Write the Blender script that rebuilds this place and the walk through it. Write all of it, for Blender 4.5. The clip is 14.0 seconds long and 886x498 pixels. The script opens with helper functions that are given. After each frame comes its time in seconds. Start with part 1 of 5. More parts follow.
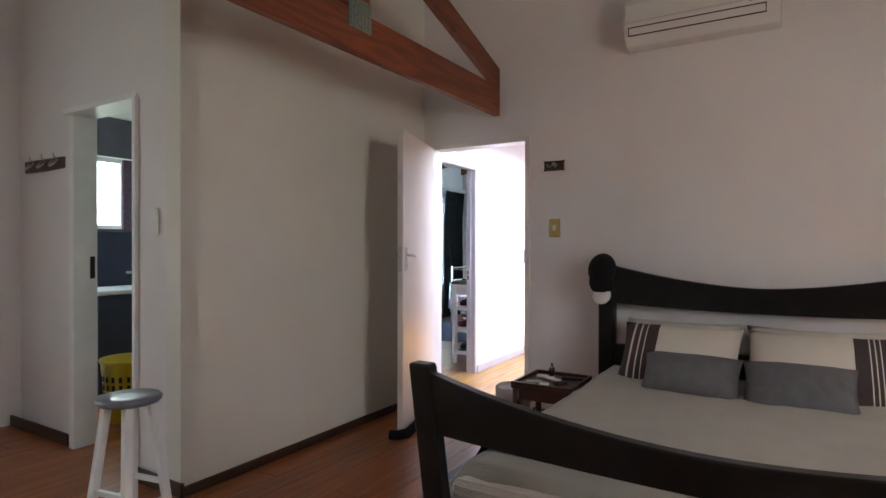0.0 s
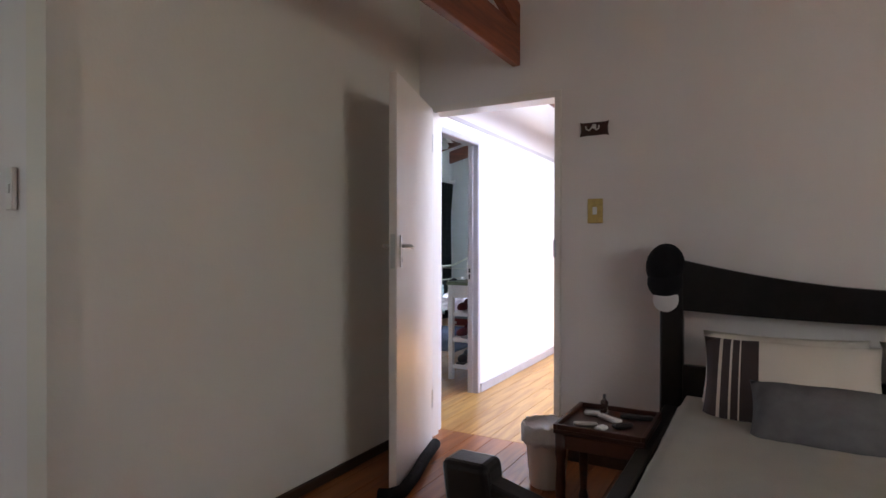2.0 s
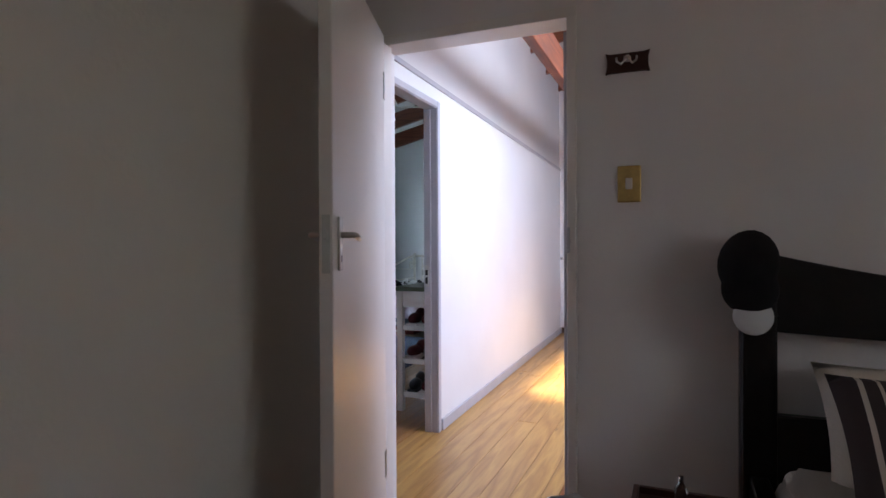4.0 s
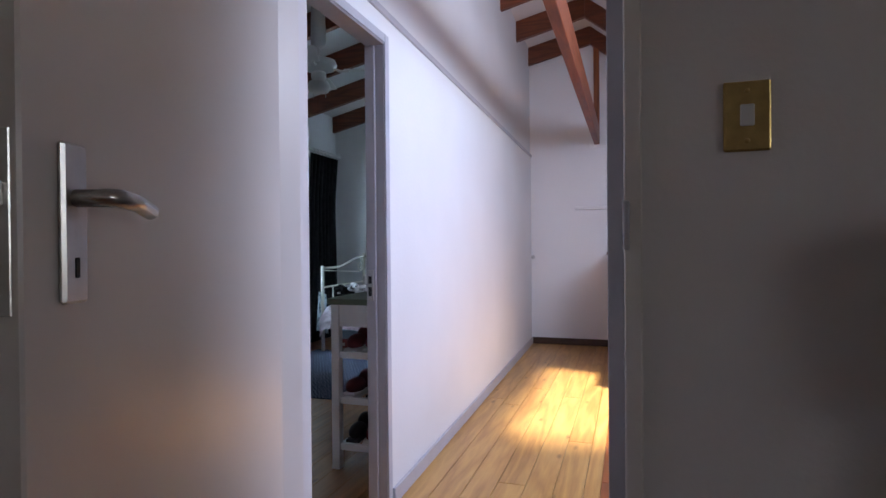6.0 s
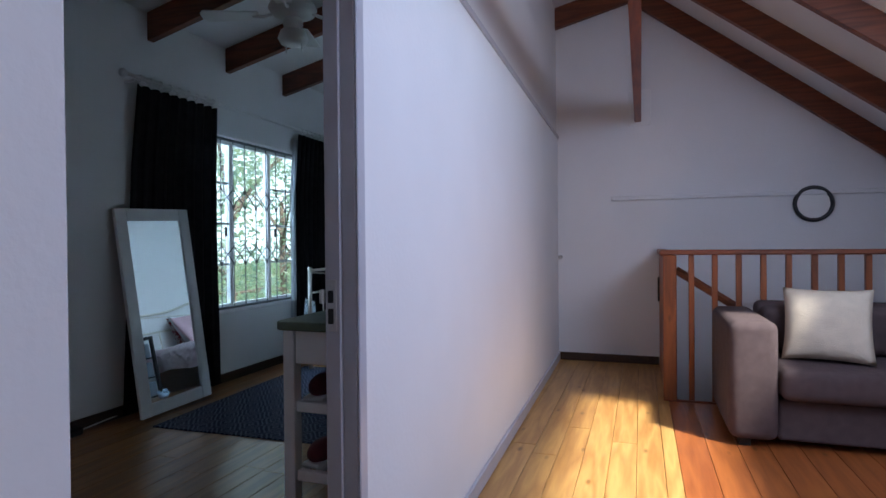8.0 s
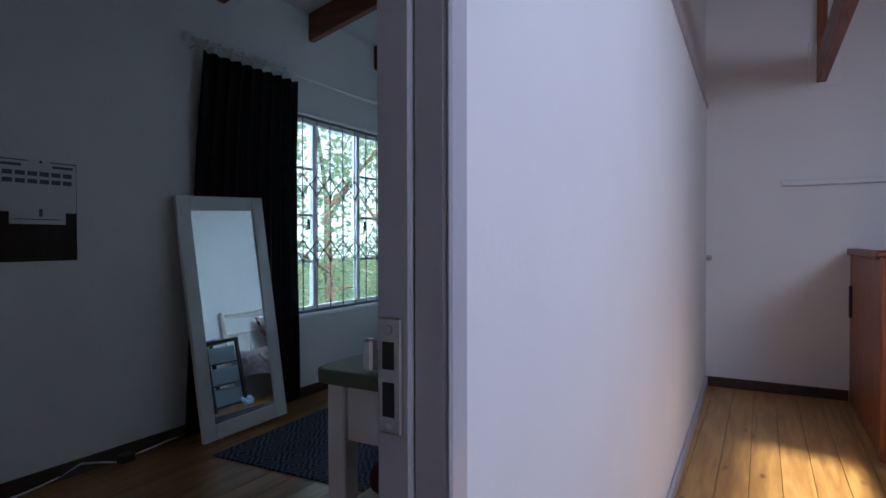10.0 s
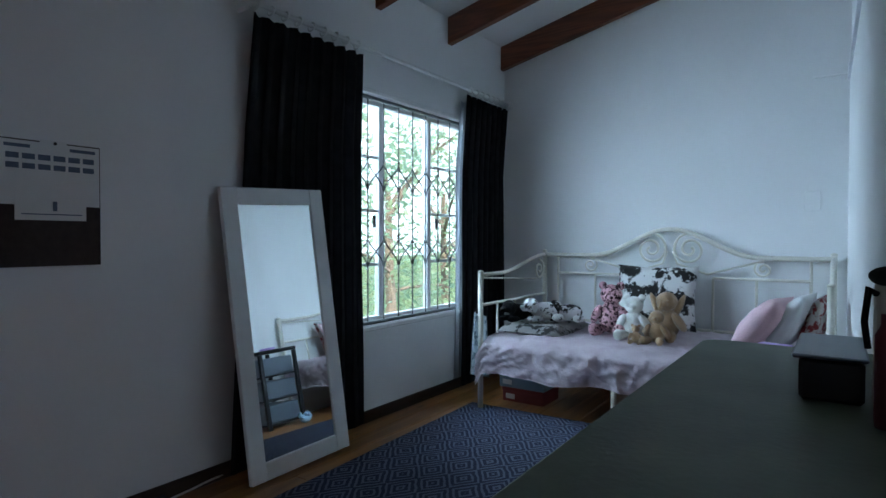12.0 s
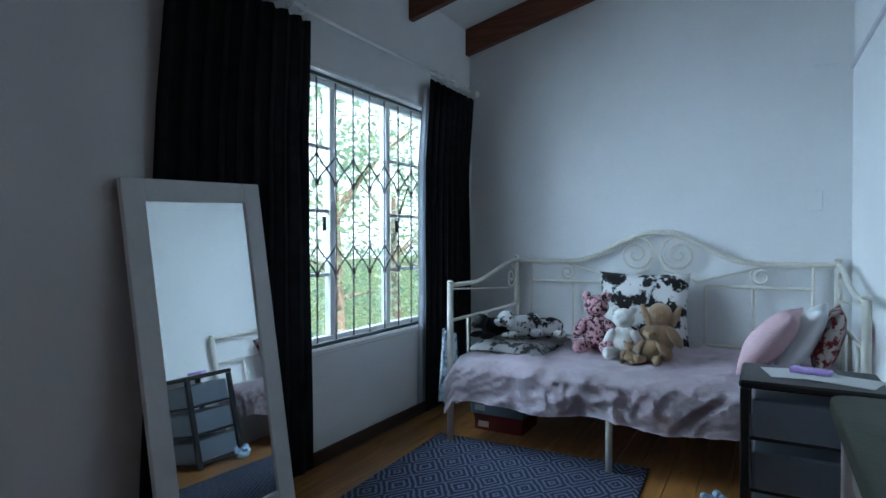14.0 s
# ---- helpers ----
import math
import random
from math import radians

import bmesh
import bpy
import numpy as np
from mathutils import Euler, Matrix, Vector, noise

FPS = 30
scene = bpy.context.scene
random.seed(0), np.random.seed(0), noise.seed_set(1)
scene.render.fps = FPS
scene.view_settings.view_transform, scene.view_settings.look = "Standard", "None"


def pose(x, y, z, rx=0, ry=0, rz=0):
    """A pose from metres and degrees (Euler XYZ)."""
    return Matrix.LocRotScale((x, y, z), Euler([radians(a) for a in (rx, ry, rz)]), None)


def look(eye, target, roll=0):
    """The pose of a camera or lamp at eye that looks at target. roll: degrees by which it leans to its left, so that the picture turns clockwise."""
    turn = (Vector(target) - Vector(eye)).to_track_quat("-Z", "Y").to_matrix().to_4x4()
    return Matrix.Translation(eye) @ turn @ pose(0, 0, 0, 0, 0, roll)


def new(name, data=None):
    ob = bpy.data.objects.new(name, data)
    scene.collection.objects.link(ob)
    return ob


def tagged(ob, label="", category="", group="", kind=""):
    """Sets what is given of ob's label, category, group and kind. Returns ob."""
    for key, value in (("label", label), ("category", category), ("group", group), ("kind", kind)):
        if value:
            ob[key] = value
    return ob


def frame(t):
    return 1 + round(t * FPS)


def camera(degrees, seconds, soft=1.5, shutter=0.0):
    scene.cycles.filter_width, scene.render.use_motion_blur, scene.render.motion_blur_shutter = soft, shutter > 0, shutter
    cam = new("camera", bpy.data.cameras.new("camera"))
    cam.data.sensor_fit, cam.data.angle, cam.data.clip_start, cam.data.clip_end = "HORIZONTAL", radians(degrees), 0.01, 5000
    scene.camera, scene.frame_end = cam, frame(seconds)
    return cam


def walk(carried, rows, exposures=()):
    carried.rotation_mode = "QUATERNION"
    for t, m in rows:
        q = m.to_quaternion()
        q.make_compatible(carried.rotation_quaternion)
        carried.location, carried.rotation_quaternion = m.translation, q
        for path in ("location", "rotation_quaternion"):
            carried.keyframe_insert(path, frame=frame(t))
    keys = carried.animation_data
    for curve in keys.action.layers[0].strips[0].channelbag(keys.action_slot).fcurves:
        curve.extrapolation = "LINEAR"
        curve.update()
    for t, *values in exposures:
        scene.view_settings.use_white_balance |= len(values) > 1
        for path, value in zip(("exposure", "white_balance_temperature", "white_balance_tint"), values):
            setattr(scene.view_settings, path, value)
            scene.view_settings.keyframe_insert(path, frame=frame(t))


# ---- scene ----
cam = camera(75.4, 14.0)
PATH = [
    (0, (0.213, 0.394, 1.27), (-0.833, 2.098, 1.26), 0.1),
    (0.5, (0.076, 0.576, 1.251), (-0.965, 2.284, 1.239), 0.0),
    (1, (-0.095, 0.773, 1.242), (-1.126, 2.487, 1.228), -0.1),
    (1.5, (-0.301, 0.996, 1.235), (-1.311, 2.722, 1.218), -0.1),
    (2, (-0.46, 1.204, 1.209), (-1.439, 2.948, 1.198), 0.1),
    (4.5, (-1.239, 2.377, 1.175), (-1.948, 4.247, 1.158), -0.3),
    (5, (-1.352, 2.629, 1.169), (-2.013, 4.516, 1.151), -0.3),
    (5.5, (-1.432, 2.888, 1.163), (-2.063, 4.786, 1.145), -0.5),
    (6, (-1.495, 3.132, 1.16), (-2.114, 5.034, 1.143), -0.5),
    (6.5, (-1.588, 3.41, 1.153), (-2.199, 5.314, 1.136), -0.5),
    (7, (-1.668, 3.644, 1.147), (-2.272, 5.55, 1.13), -0.6),
    (9.5, (-2.079, 4.723, 1.14), (-2.954, 6.521, 1.113), -0.2),
    (10, (-2.2, 4.872, 1.139), (-3.172, 6.62, 1.108), -0.1),
    (10.5, (-2.34, 5.004, 1.132), (-3.391, 6.706, 1.096), -0.0),
    (11, (-2.468, 5.119, 1.128), (-3.566, 6.79, 1.091), 0.0),
    (11.5, (-2.588, 5.244, 1.124), (-3.729, 6.886, 1.096), -0.2),
    (12, (-2.691, 5.343, 1.151), (-3.829, 6.987, 1.114), 0.1),
    (12.5, (-2.841, 5.466, 1.168), (-3.975, 7.113, 1.127), 0.2),
    (13, (-2.936, 5.549, 1.164), (-4.05, 7.209, 1.128), 0.1),
    (13.5, (-3.025, 5.657, 1.16), (-4.089, 7.35, 1.132), 0.1),
    (14, (-3.086, 5.746, 1.163), (-4.066, 7.488, 1.136), -0.1),
]
walk(cam, [(t, look(eye, target, roll)) for t, eye, target, roll in PATH],
     exposures=[(0, 3.75, 6800, 10), (2, 3.4, 6800, 10), (3.2, 2.95, 6600, 10), (4.5, 2.58, 6450, 10), (5, 2.5, 6400, 12), (6, 2.2, 6250, 12), (7, 1.85, 6050, 11), (9.5, 1.3, 5950, 9), (10.5, 1.42, 5950, 9), (11, 1.55, 6000, 8), (11.5, 1.8, 6050, 8), (12, 2.0, 6100, 8), (13, 2.0, 6100, 8), (14, 1.95, 6100, 8)])

# ---- world, sun and large lights ----
world = bpy.data.worlds.new("sky")
scene.world = world
world.use_nodes = True
wn = world.node_tree
sky = wn.nodes.new("ShaderNodeTexSky")
sky.sky_type = "NISHITA"
sky.sun_disc = False
sky.sun_elevation = radians(53)
sky.sun_rotation = radians(125)
wn.links.new(sky.outputs[0], wn.nodes["Background"].inputs[0])
wn.nodes["Background"].inputs[1].default_value = 0.15

sun = new("sun", bpy.data.lights.new("sun", "SUN"))
sun.data.energy, sun.data.angle, sun.data.color = 4.0, radians(5.0), (1.0, 0.93, 0.82)
sun.matrix_world = look((6, -4, 12), (6 - 0.5, -4 + 0.35, 12 - 0.8))


def window_light(name, eye, target, w, h, power, colour):
    lamp = new(name, bpy.data.lights.new(name, "AREA"))
    lamp.data.shape, lamp.data.size, lamp.data.size_y = "RECTANGLE", w, h
    lamp.data.energy, lamp.data.color = power, colour
    lamp.matrix_world = look(eye, target)
    return lamp


window_light("sky_light_kid", (-6.35, 7.85, 1.75), (-3.9, 9.4, 0.85), 1.9, 1.6, 40, (0.58, 0.79, 1.0))
window_light("sky_light_bedroom", (2.55, 1.6, 1.7), (-2.0, 0.8, 1.0), 1.8, 1.3, 2.1, (1.0, 0.95, 1.0))
window_light("sky_light_dressing", (-4.48, 0.0, 1.6), (0.0, 0.4, 1.3), 1.1, 1.2, 0.95, (0.9, 0.95, 1.0))
window_light("sky_light_landing", (-0.25, 5.95, 2.22), (-2.1, 6.9, 0.5), 2.2, 1.0, 19, (0.68, 0.75, 1.0))
window_light("sky_light_bath", (-5.28, 3.4, 1.75), (-3.5, 2.8, 0.8), 0.9, 0.6, 0.3, (0.85, 0.93, 1.0))

# ---- materials ----


def mat(name, colour, rough=0.6, metal=0.0, vary=0.08, scale=8.0, bump=0.1, bump_scale=120.0, spec=0.5, colour2=None, transmission=0.0, sheen=0.0):
    m = bpy.data.materials.new(name)
    m.use_nodes = True
    nt = m.node_tree
    b = nt.nodes["Principled BSDF"]
    b.inputs["Roughness"].default_value = rough
    b.inputs["Metallic"].default_value = metal
    b.inputs["Specular IOR Level"].default_value = spec
    b.inputs["Transmission Weight"].default_value = transmission
    b.inputs["Sheen Weight"].default_value = sheen
    geo = nt.nodes.new("ShaderNodeNewGeometry")
    n = nt.nodes.new("ShaderNodeTexNoise")
    n.inputs["Scale"].default_value, n.inputs["Detail"].default_value = scale, 5
    nt.links.new(geo.outputs["Position"], n.inputs["Vector"])
    ramp = nt.nodes.new("ShaderNodeValToRGB")
    ramp.color_ramp.elements[0].position, ramp.color_ramp.elements[1].position = 0.3, 0.7
    c2 = colour2 or tuple(min(1, c * (1 + vary)) for c in colour)
    ramp.color_ramp.elements[0].color = (*[c * (1 - vary) for c in colour], 1)
    ramp.color_ramp.elements[1].color = (*c2, 1)
    nt.links.new(n.outputs["Fac"], ramp.inputs["Fac"])
    nt.links.new(ramp.outputs["Color"], b.inputs["Base Color"])
    if bump:
        n2 = nt.nodes.new("ShaderNodeTexNoise")
        n2.inputs["Scale"].default_value, n2.inputs["Detail"].default_value = bump_scale, 4
        nt.links.new(geo.outputs["Position"], n2.inputs["Vector"])
        add = nt.nodes.new("ShaderNodeMath")
        add.operation = "ADD"
        nt.links.new(n.outputs["Fac"], add.inputs[0])
        nt.links.new(n2.outputs["Fac"], add.inputs[1])
        bp = nt.nodes.new("ShaderNodeBump")
        bp.inputs["Strength"].default_value, bp.inputs["Distance"].default_value = bump, 0.01
        nt.links.new(add.outputs[0], bp.inputs["Height"])
        nt.links.new(bp.outputs["Normal"], b.inputs["Normal"])
    return m


def wood(name, dark, light, axis=1, rough=0.35, ring=9.0, knots=True, spread=0.35):
    """Planed wood, its grain along one world axis, each board different."""
    m = bpy.data.materials.new(name)
    m.use_nodes = True
    nt = m.node_tree
    L = nt.links.new
    b = nt.nodes["Principled BSDF"]
    b.inputs["Roughness"].default_value = rough
    geo = nt.nodes.new("ShaderNodeNewGeometry")
    info = nt.nodes.new("ShaderNodeObjectInfo")
    off = nt.nodes.new("ShaderNodeVectorMath")
    off.operation = "MULTIPLY_ADD"
    off.inputs[1].default_value = (17.0, 31.0, 11.0)
    L(info.outputs["Random"], off.inputs[0])
    L(geo.outputs["Position"], off.inputs[2])
    stretch = nt.nodes.new("ShaderNodeMapping")
    s = [1.0, 1.0, 1.0]
    s[axis] = 0.09
    stretch.inputs["Scale"].default_value = s
    L(off.outputs[0], stretch.inputs["Vector"])
    warp = nt.nodes.new("ShaderNodeTexNoise")
    warp.inputs["Scale"].default_value, warp.inputs["Detail"].default_value = 6.0, 3
    L(stretch.outputs[0], warp.inputs["Vector"])
    wave = nt.nodes.new("ShaderNodeMath")
    wave.operation = "MULTIPLY"
    wave.inputs[1].default_value = ring
    L(warp.outputs["Fac"], wave.inputs[0])
    fr = nt.nodes.new("ShaderNodeMath")
    fr.operation = "PINGPONG"
    fr.inputs[1].default_value = 0.5
    L(wave.outputs[0], fr.inputs[0])
    fine = nt.nodes.new("ShaderNodeTexNoise")
    fine.inputs["Scale"].default_value, fine.inputs["Detail"].default_value = 90.0, 4
    L(stretch.outputs[0], fine.inputs["Vector"])
    mix = nt.nodes.new("ShaderNodeMath")
    mix.operation = "MULTIPLY_ADD"
    mix.inputs[1].default_value = 0.9
    L(fr.outputs[0], mix.inputs[0])
    half = nt.nodes.new("ShaderNodeMath")
    half.operation = "MULTIPLY_ADD"
    half.inputs[1].default_value = 0.45
    L(fine.outputs["Fac"], half.inputs[0])
    rnd = nt.nodes.new("ShaderNodeMath")
    rnd.operation = "MULTIPLY"
    rnd.inputs[1].default_value = spread
    L(info.outputs["Random"], rnd.inputs[0])
    L(rnd.outputs[0], half.inputs[2])
    L(half.outputs[0], mix.inputs[2])
    ramp = nt.nodes.new("ShaderNodeValToRGB")
    ramp.color_ramp.elements[0].color, ramp.color_ramp.elements[1].color = (*light, 1), (*dark, 1)
    ramp.color_ramp.elements[0].position, ramp.color_ramp.elements[1].position = 0.2, 1.0
    L(mix.outputs[0], ramp.inputs["Fac"])
    out = ramp.outputs["Color"]
    if knots:
        kmap = nt.nodes.new("ShaderNodeMapping")
        k = [7.0, 7.0, 7.0]
        k[axis] = 2.6
        kmap.inputs["Scale"].default_value = k
        L(off.outputs[0], kmap.inputs["Vector"])
        vor = nt.nodes.new("ShaderNodeTexVoronoi")
        vor.inputs["Scale"].default_value = 1.0
        L(kmap.outputs[0], vor.inputs["Vector"])
        kr = nt.nodes.new("ShaderNodeValToRGB")
        kr.color_ramp.elements[0].position, kr.color_ramp.elements[1].position = 0.05, 0.12
        kr.color_ramp.elements[0].color, kr.color_ramp.elements[1].color = (0.75, 0.75, 0.75, 1), (0, 0, 0, 1)
        L(vor.outputs["Distance"], kr.inputs["Fac"])
        km = nt.nodes.new("ShaderNodeMix")
        km.data_type = "RGBA"
        L(kr.outputs["Color"], km.inputs["Factor"])
        L(out, km.inputs["A"])
        km.inputs["B"].default_value = (*[c * 0.45 for c in dark], 1)
        out = km.outputs["Result"]
    L(out, b.inputs["Base Color"])
    bp = nt.nodes.new("ShaderNodeBump")
    bp.inputs["Strength"].default_value, bp.inputs["Distance"].default_value = 0.12, 0.004
    L(mix.outputs[0], bp.inputs["Height"])
    L(bp.outputs["Normal"], b.inputs["Normal"])
    return m


def spots(name, base, spot, scale, low, high, rough=0.9):
    """Fabric or hide with blotches of a second colour."""
    m = mat(name, base, rough, 0, 0.05, 30, 0.3, 220)
    nt = m.node_tree
    b = nt.nodes["Principled BSDF"]
    geo = nt.nodes.new("ShaderNodeNewGeometry")
    n = nt.nodes.new("ShaderNodeTexNoise")
    n.inputs["Scale"].default_value, n.inputs["Detail"].default_value, n.inputs["Roughness"].default_value = scale, 6, 0.65
    nt.links.new(geo.outputs["Position"], n.inputs["Vector"])
    r = nt.nodes.new("ShaderNodeValToRGB")
    r.color_ramp.elements[0].position, r.color_ramp.elements[1].position = low, high
    r.color_ramp.elements[0].color, r.color_ramp.elements[1].color = (*base, 1), (*spot, 1)
    nt.links.new(n.outputs["Fac"], r.inputs["Fac"])
    nt.links.new(r.outputs["Color"], b.inputs["Base Color"])
    return m


def stripes(name, base, dark, edges, axis=0, on=True):
    """Cloth with woven stripes between given places along one world axis."""
    m = mat(name, base, 0.9, 0, 0.04, 20, 0.25, 300)
    nt = m.node_tree
    b = nt.nodes["Principled BSDF"]
    geo = nt.nodes.new("ShaderNodeNewGeometry")
    sep = nt.nodes.new("ShaderNodeSeparateXYZ")
    nt.links.new(geo.outputs["Position"], sep.inputs[0])
    mr = nt.nodes.new("ShaderNodeMapRange")
    mr.inputs["From Min"].default_value, mr.inputs["From Max"].default_value = edges[0], edges[-1]
    nt.links.new(sep.outputs[axis], mr.inputs["Value"])
    r = nt.nodes.new("ShaderNodeValToRGB")
    r.color_ramp.interpolation = "CONSTANT"
    span = edges[-1] - edges[0]
    r.color_ramp.elements[0].color = (*(dark if on else base), 1)
    r.color_ramp.elements[1].position, r.color_ramp.elements[1].color = 1.0, (*(base if on else dark), 1)
    for e in edges[1:-1]:
        on = not on
        el = r.color_ramp.elements.new((e - edges[0]) / span)
        el.color = (*(dark if on else base), 1)
    nt.links.new(mr.outputs[0], r.inputs["Fac"])
    nt.links.new(r.outputs["Color"], b.inputs["Base Color"])
    return m


def rug_material():
    """Flat-woven rug, nested zigzag lozenges in navy and pale grey."""
    m = mat("woven_rug", (0.03, 0.05, 0.12), 0.95, 0, 0.1, 60, 0.5, 400)
    nt = m.node_tree
    L = nt.links.new
    b = nt.nodes["Principled BSDF"]
    geo = nt.nodes.new("ShaderNodeNewGeometry")
    sep = nt.nodes.new("ShaderNodeSeparateXYZ")
    jit = nt.nodes.new("ShaderNodeTexNoise")
    jit.inputs["Scale"].default_value = 90
    L(geo.outputs["Position"], jit.inputs["Vector"])
    sway = nt.nodes.new("ShaderNodeTexNoise")
    sway.inputs["Scale"].default_value = 14
    L(geo.outputs["Position"], sway.inputs["Vector"])
    L(geo.outputs["Position"], sep.inputs[0])

    def op(kind, a, v=None):
        n = nt.nodes.new("ShaderNodeMath")
        n.operation = kind
        for i, s in enumerate((a, v)):
            if s is None:
                continue
            if isinstance(s, (int, float)):
                n.inputs[i].default_value = s
            else:
                L(s, n.inputs[i])
        return n.outputs[0]
    u = op("PINGPONG", op("ADD", sep.outputs[0], 10.0), 0.09)
    v = op("PINGPONG", op("ADD", sep.outputs[1], 10.0), 0.125)
    d = op("ADD", op("ADD", op("MULTIPLY", u, 1.35), v), op("ADD", op("MULTIPLY", jit.outputs["Fac"], 0.012), op("MULTIPLY", sway.outputs["Fac"], 0.035)))
    band = op("PINGPONG", d, 0.0225)
    r = nt.nodes.new("ShaderNodeValToRGB")
    r.color_ramp.elements[0].position, r.color_ramp.elements[1].position = 0.0115, 0.0145
    r.color_ramp.elements[0].color, r.color_ramp.elements[1].color = (0.012, 0.018, 0.050, 1), (0.125, 0.14, 0.20, 1)
    L(band, r.inputs["Fac"])
    L(r.outputs["Color"], b.inputs["Base Color"])
    return m


PLASTER = mat("white_plaster", (0.76, 0.73, 0.72), 0.75, 0, 0.03, 1.6, 0.12, 55)
PLASTER_WARM = mat("cream_plaster", (0.74, 0.71, 0.64), 0.6, 0, 0.03, 1.3, 0.12, 55)
PLASTER_COOL = mat("cool_white_plaster", (0.76, 0.76, 0.76), 0.7, 0, 0.03, 1.6, 0.10, 55)
CEIL = mat("ceiling_paint", (0.74, 0.74, 0.74), 0.8, 0, 0.03, 2, 0.06, 60)
GLOSS = mat("cream_gloss_paint", (0.74, 0.70, 0.66), 0.3, 0, 0.03, 3, 0.05, 40)
GREYGLOSS = mat("pale_grey_gloss_paint", (0.46, 0.46, 0.50), 0.3, 0, 0.06, 6, 0.06, 60)
WHITEPAINT = mat("white_paint", (0.78, 0.78, 0.77), 0.4, 0, 0.03, 10, 0.05, 90)
PINE = wood("pine_floor", (0.30, 0.135, 0.034), (0.56, 0.32, 0.10), 1, 0.30, 7, True, 0.2)
# the landing pine again, with the child's room shade put into its colour
PINE_SHADED = wood("shaded_pine_floor", (0.20, 0.078, 0.020), (0.42, 0.19, 0.055), 1, 0.30, 7, True, 0.25)
PINE_RED = wood("red_pine_floor", (0.20, 0.055, 0.016), (0.38, 0.125, 0.032), 1, 0.28, 7)
BEAM_Y = wood("stained_beam_y", (0.12, 0.028, 0.010), (0.30, 0.078, 0.026), 1, 0.45, 9)
BEAM_X = wood("stained_beam_x", (0.10, 0.028, 0.011), (0.25, 0.072, 0.027), 0, 0.45, 9)
BEAM_Z = wood("stained_post", (0.15, 0.04, 0.012), (0.34, 0.105, 0.03), 2, 0.4, 9)
SKIRT = wood("dark_skirting", (0.030, 0.016, 0.010), (0.070, 0.038, 0.024), 1, 0.4, 6, False)
EBONY = mat("ebony_stain", (0.009, 0.008, 0.008), 0.28, 0, 0.3, 14, 0.05, 60, 0.3)
MAHOGANY = wood("mahogany", (0.030, 0.010, 0.007), (0.075, 0.024, 0.014), 0, 0.3, 6, False)
CHROME = mat("brushed_steel", (0.55, 0.54, 0.52), 0.28, 1.0, 0.06, 40, 0.03, 200)
BRASS = mat("aged_brass", (0.55, 0.40, 0.16), 0.3, 1.0, 0.12, 40, 0.03, 200)
PLASTIC = mat("white_plastic", (0.76, 0.75, 0.72), 0.4, 0, 0.02, 8, 0)
BLACKPL = mat("black_plastic", (0.012, 0.012, 0.013), 0.4, 0, 0.2, 20, 0.03, 150)
DARKGAP = mat("dark_slot", (0.02, 0.02, 0.02), 0.8, 0, 0.1, 10, 0)
LINEN = mat("cream_linen", (0.68, 0.63, 0.55), 0.9, 0, 0.05, 5, 0.35, 160, 0.3, sheen=0.2)
GREYCLOTH = mat("grey_cushion_cloth", (0.15, 0.145, 0.15), 0.95, 0, 0.1, 20, 0.5, 260, 0.2)
THROW = mat("charcoal_throw", (0.030, 0.026, 0.026), 0.95, 0, 0.2, 30, 0.6, 200, 0.2)
CAPBLACK = mat("black_cotton", (0.008, 0.008, 0.009), 0.9, 0, 0.2, 20, 0.4, 300, 0.2)
CURTAIN = mat("black_curtain", (0.026, 0.026, 0.031), 0.9, 0, 0.25, 15, 0.4, 250, 0.2)
LINING = mat("curtain_lining", (0.60, 0.62, 0.66), 0.9, 0, 0.05, 12, 0.3, 200, 0.2)
CREAMMETAL = mat("cream_metal", (0.66, 0.63, 0.55), 0.35, 0, 0.05, 20, 0.04, 90)
PINKCLOTH = mat("pink_floral_duvet", (0.74, 0.61, 0.68), 0.9, 0, 0.06, 9, 0.9, 26, 0.2, (0.84, 0.75, 0.80))
PINKPILLOW = mat("pink_pillowcase", (0.66, 0.44, 0.48), 0.9, 0, 0.05, 12, 0.3, 120, 0.2)
WHITECLOTH = mat("white_pillowcase", (0.70, 0.70, 0.71), 0.9, 0, 0.04, 10, 0.3, 120, 0.2)
REDPRINT = spots("red_print_cloth", (0.50, 0.44, 0.42), (0.22, 0.02, 0.025), 22, 0.48, 0.52)
COWHIDE = spots("cow_print", (0.70, 0.68, 0.67), (0.010, 0.008, 0.008), 9, 0.50, 0.54)
COWBLANKET = spots("spotted_blanket", (0.50, 0.47, 0.46), (0.06, 0.055, 0.055), 16, 0.52, 0.57)
DALMATIAN = spots("dalmatian_plush", (0.68, 0.67, 0.66), (0.010, 0.010, 0.010), 26, 0.55, 0.58)
LEOPARD = spots("pink_leopard_plush", (0.60, 0.33, 0.37), (0.035, 0.010, 0.018), 42, 0.50, 0.54)
WHITEPLUSH = mat("white_plush", (0.74, 0.73, 0.70), 0.95, 0, 0.08, 40, 0.9, 180, 0.2, sheen=0.4)
TANPLUSH = mat("tan_plush", (0.40, 0.26, 0.15), 0.95, 0, 0.12, 40, 0.9, 180, 0.2, sheen=0.4)
BLUEPLUSH = mat("pale_blue_plush", (0.40, 0.55, 0.72), 0.95, 0, 0.15, 40, 0.9, 150, 0.2)
OLIVE = mat("worn_green_tabletop", (0.105, 0.135, 0.085), 0.5, 0, 0.18, 7, 0.10, 90)
SOFA = mat("grey_brown_corduroy", (0.085, 0.062, 0.062), 0.95, 0, 0.12, 18, 0.5, 260, 0.2)
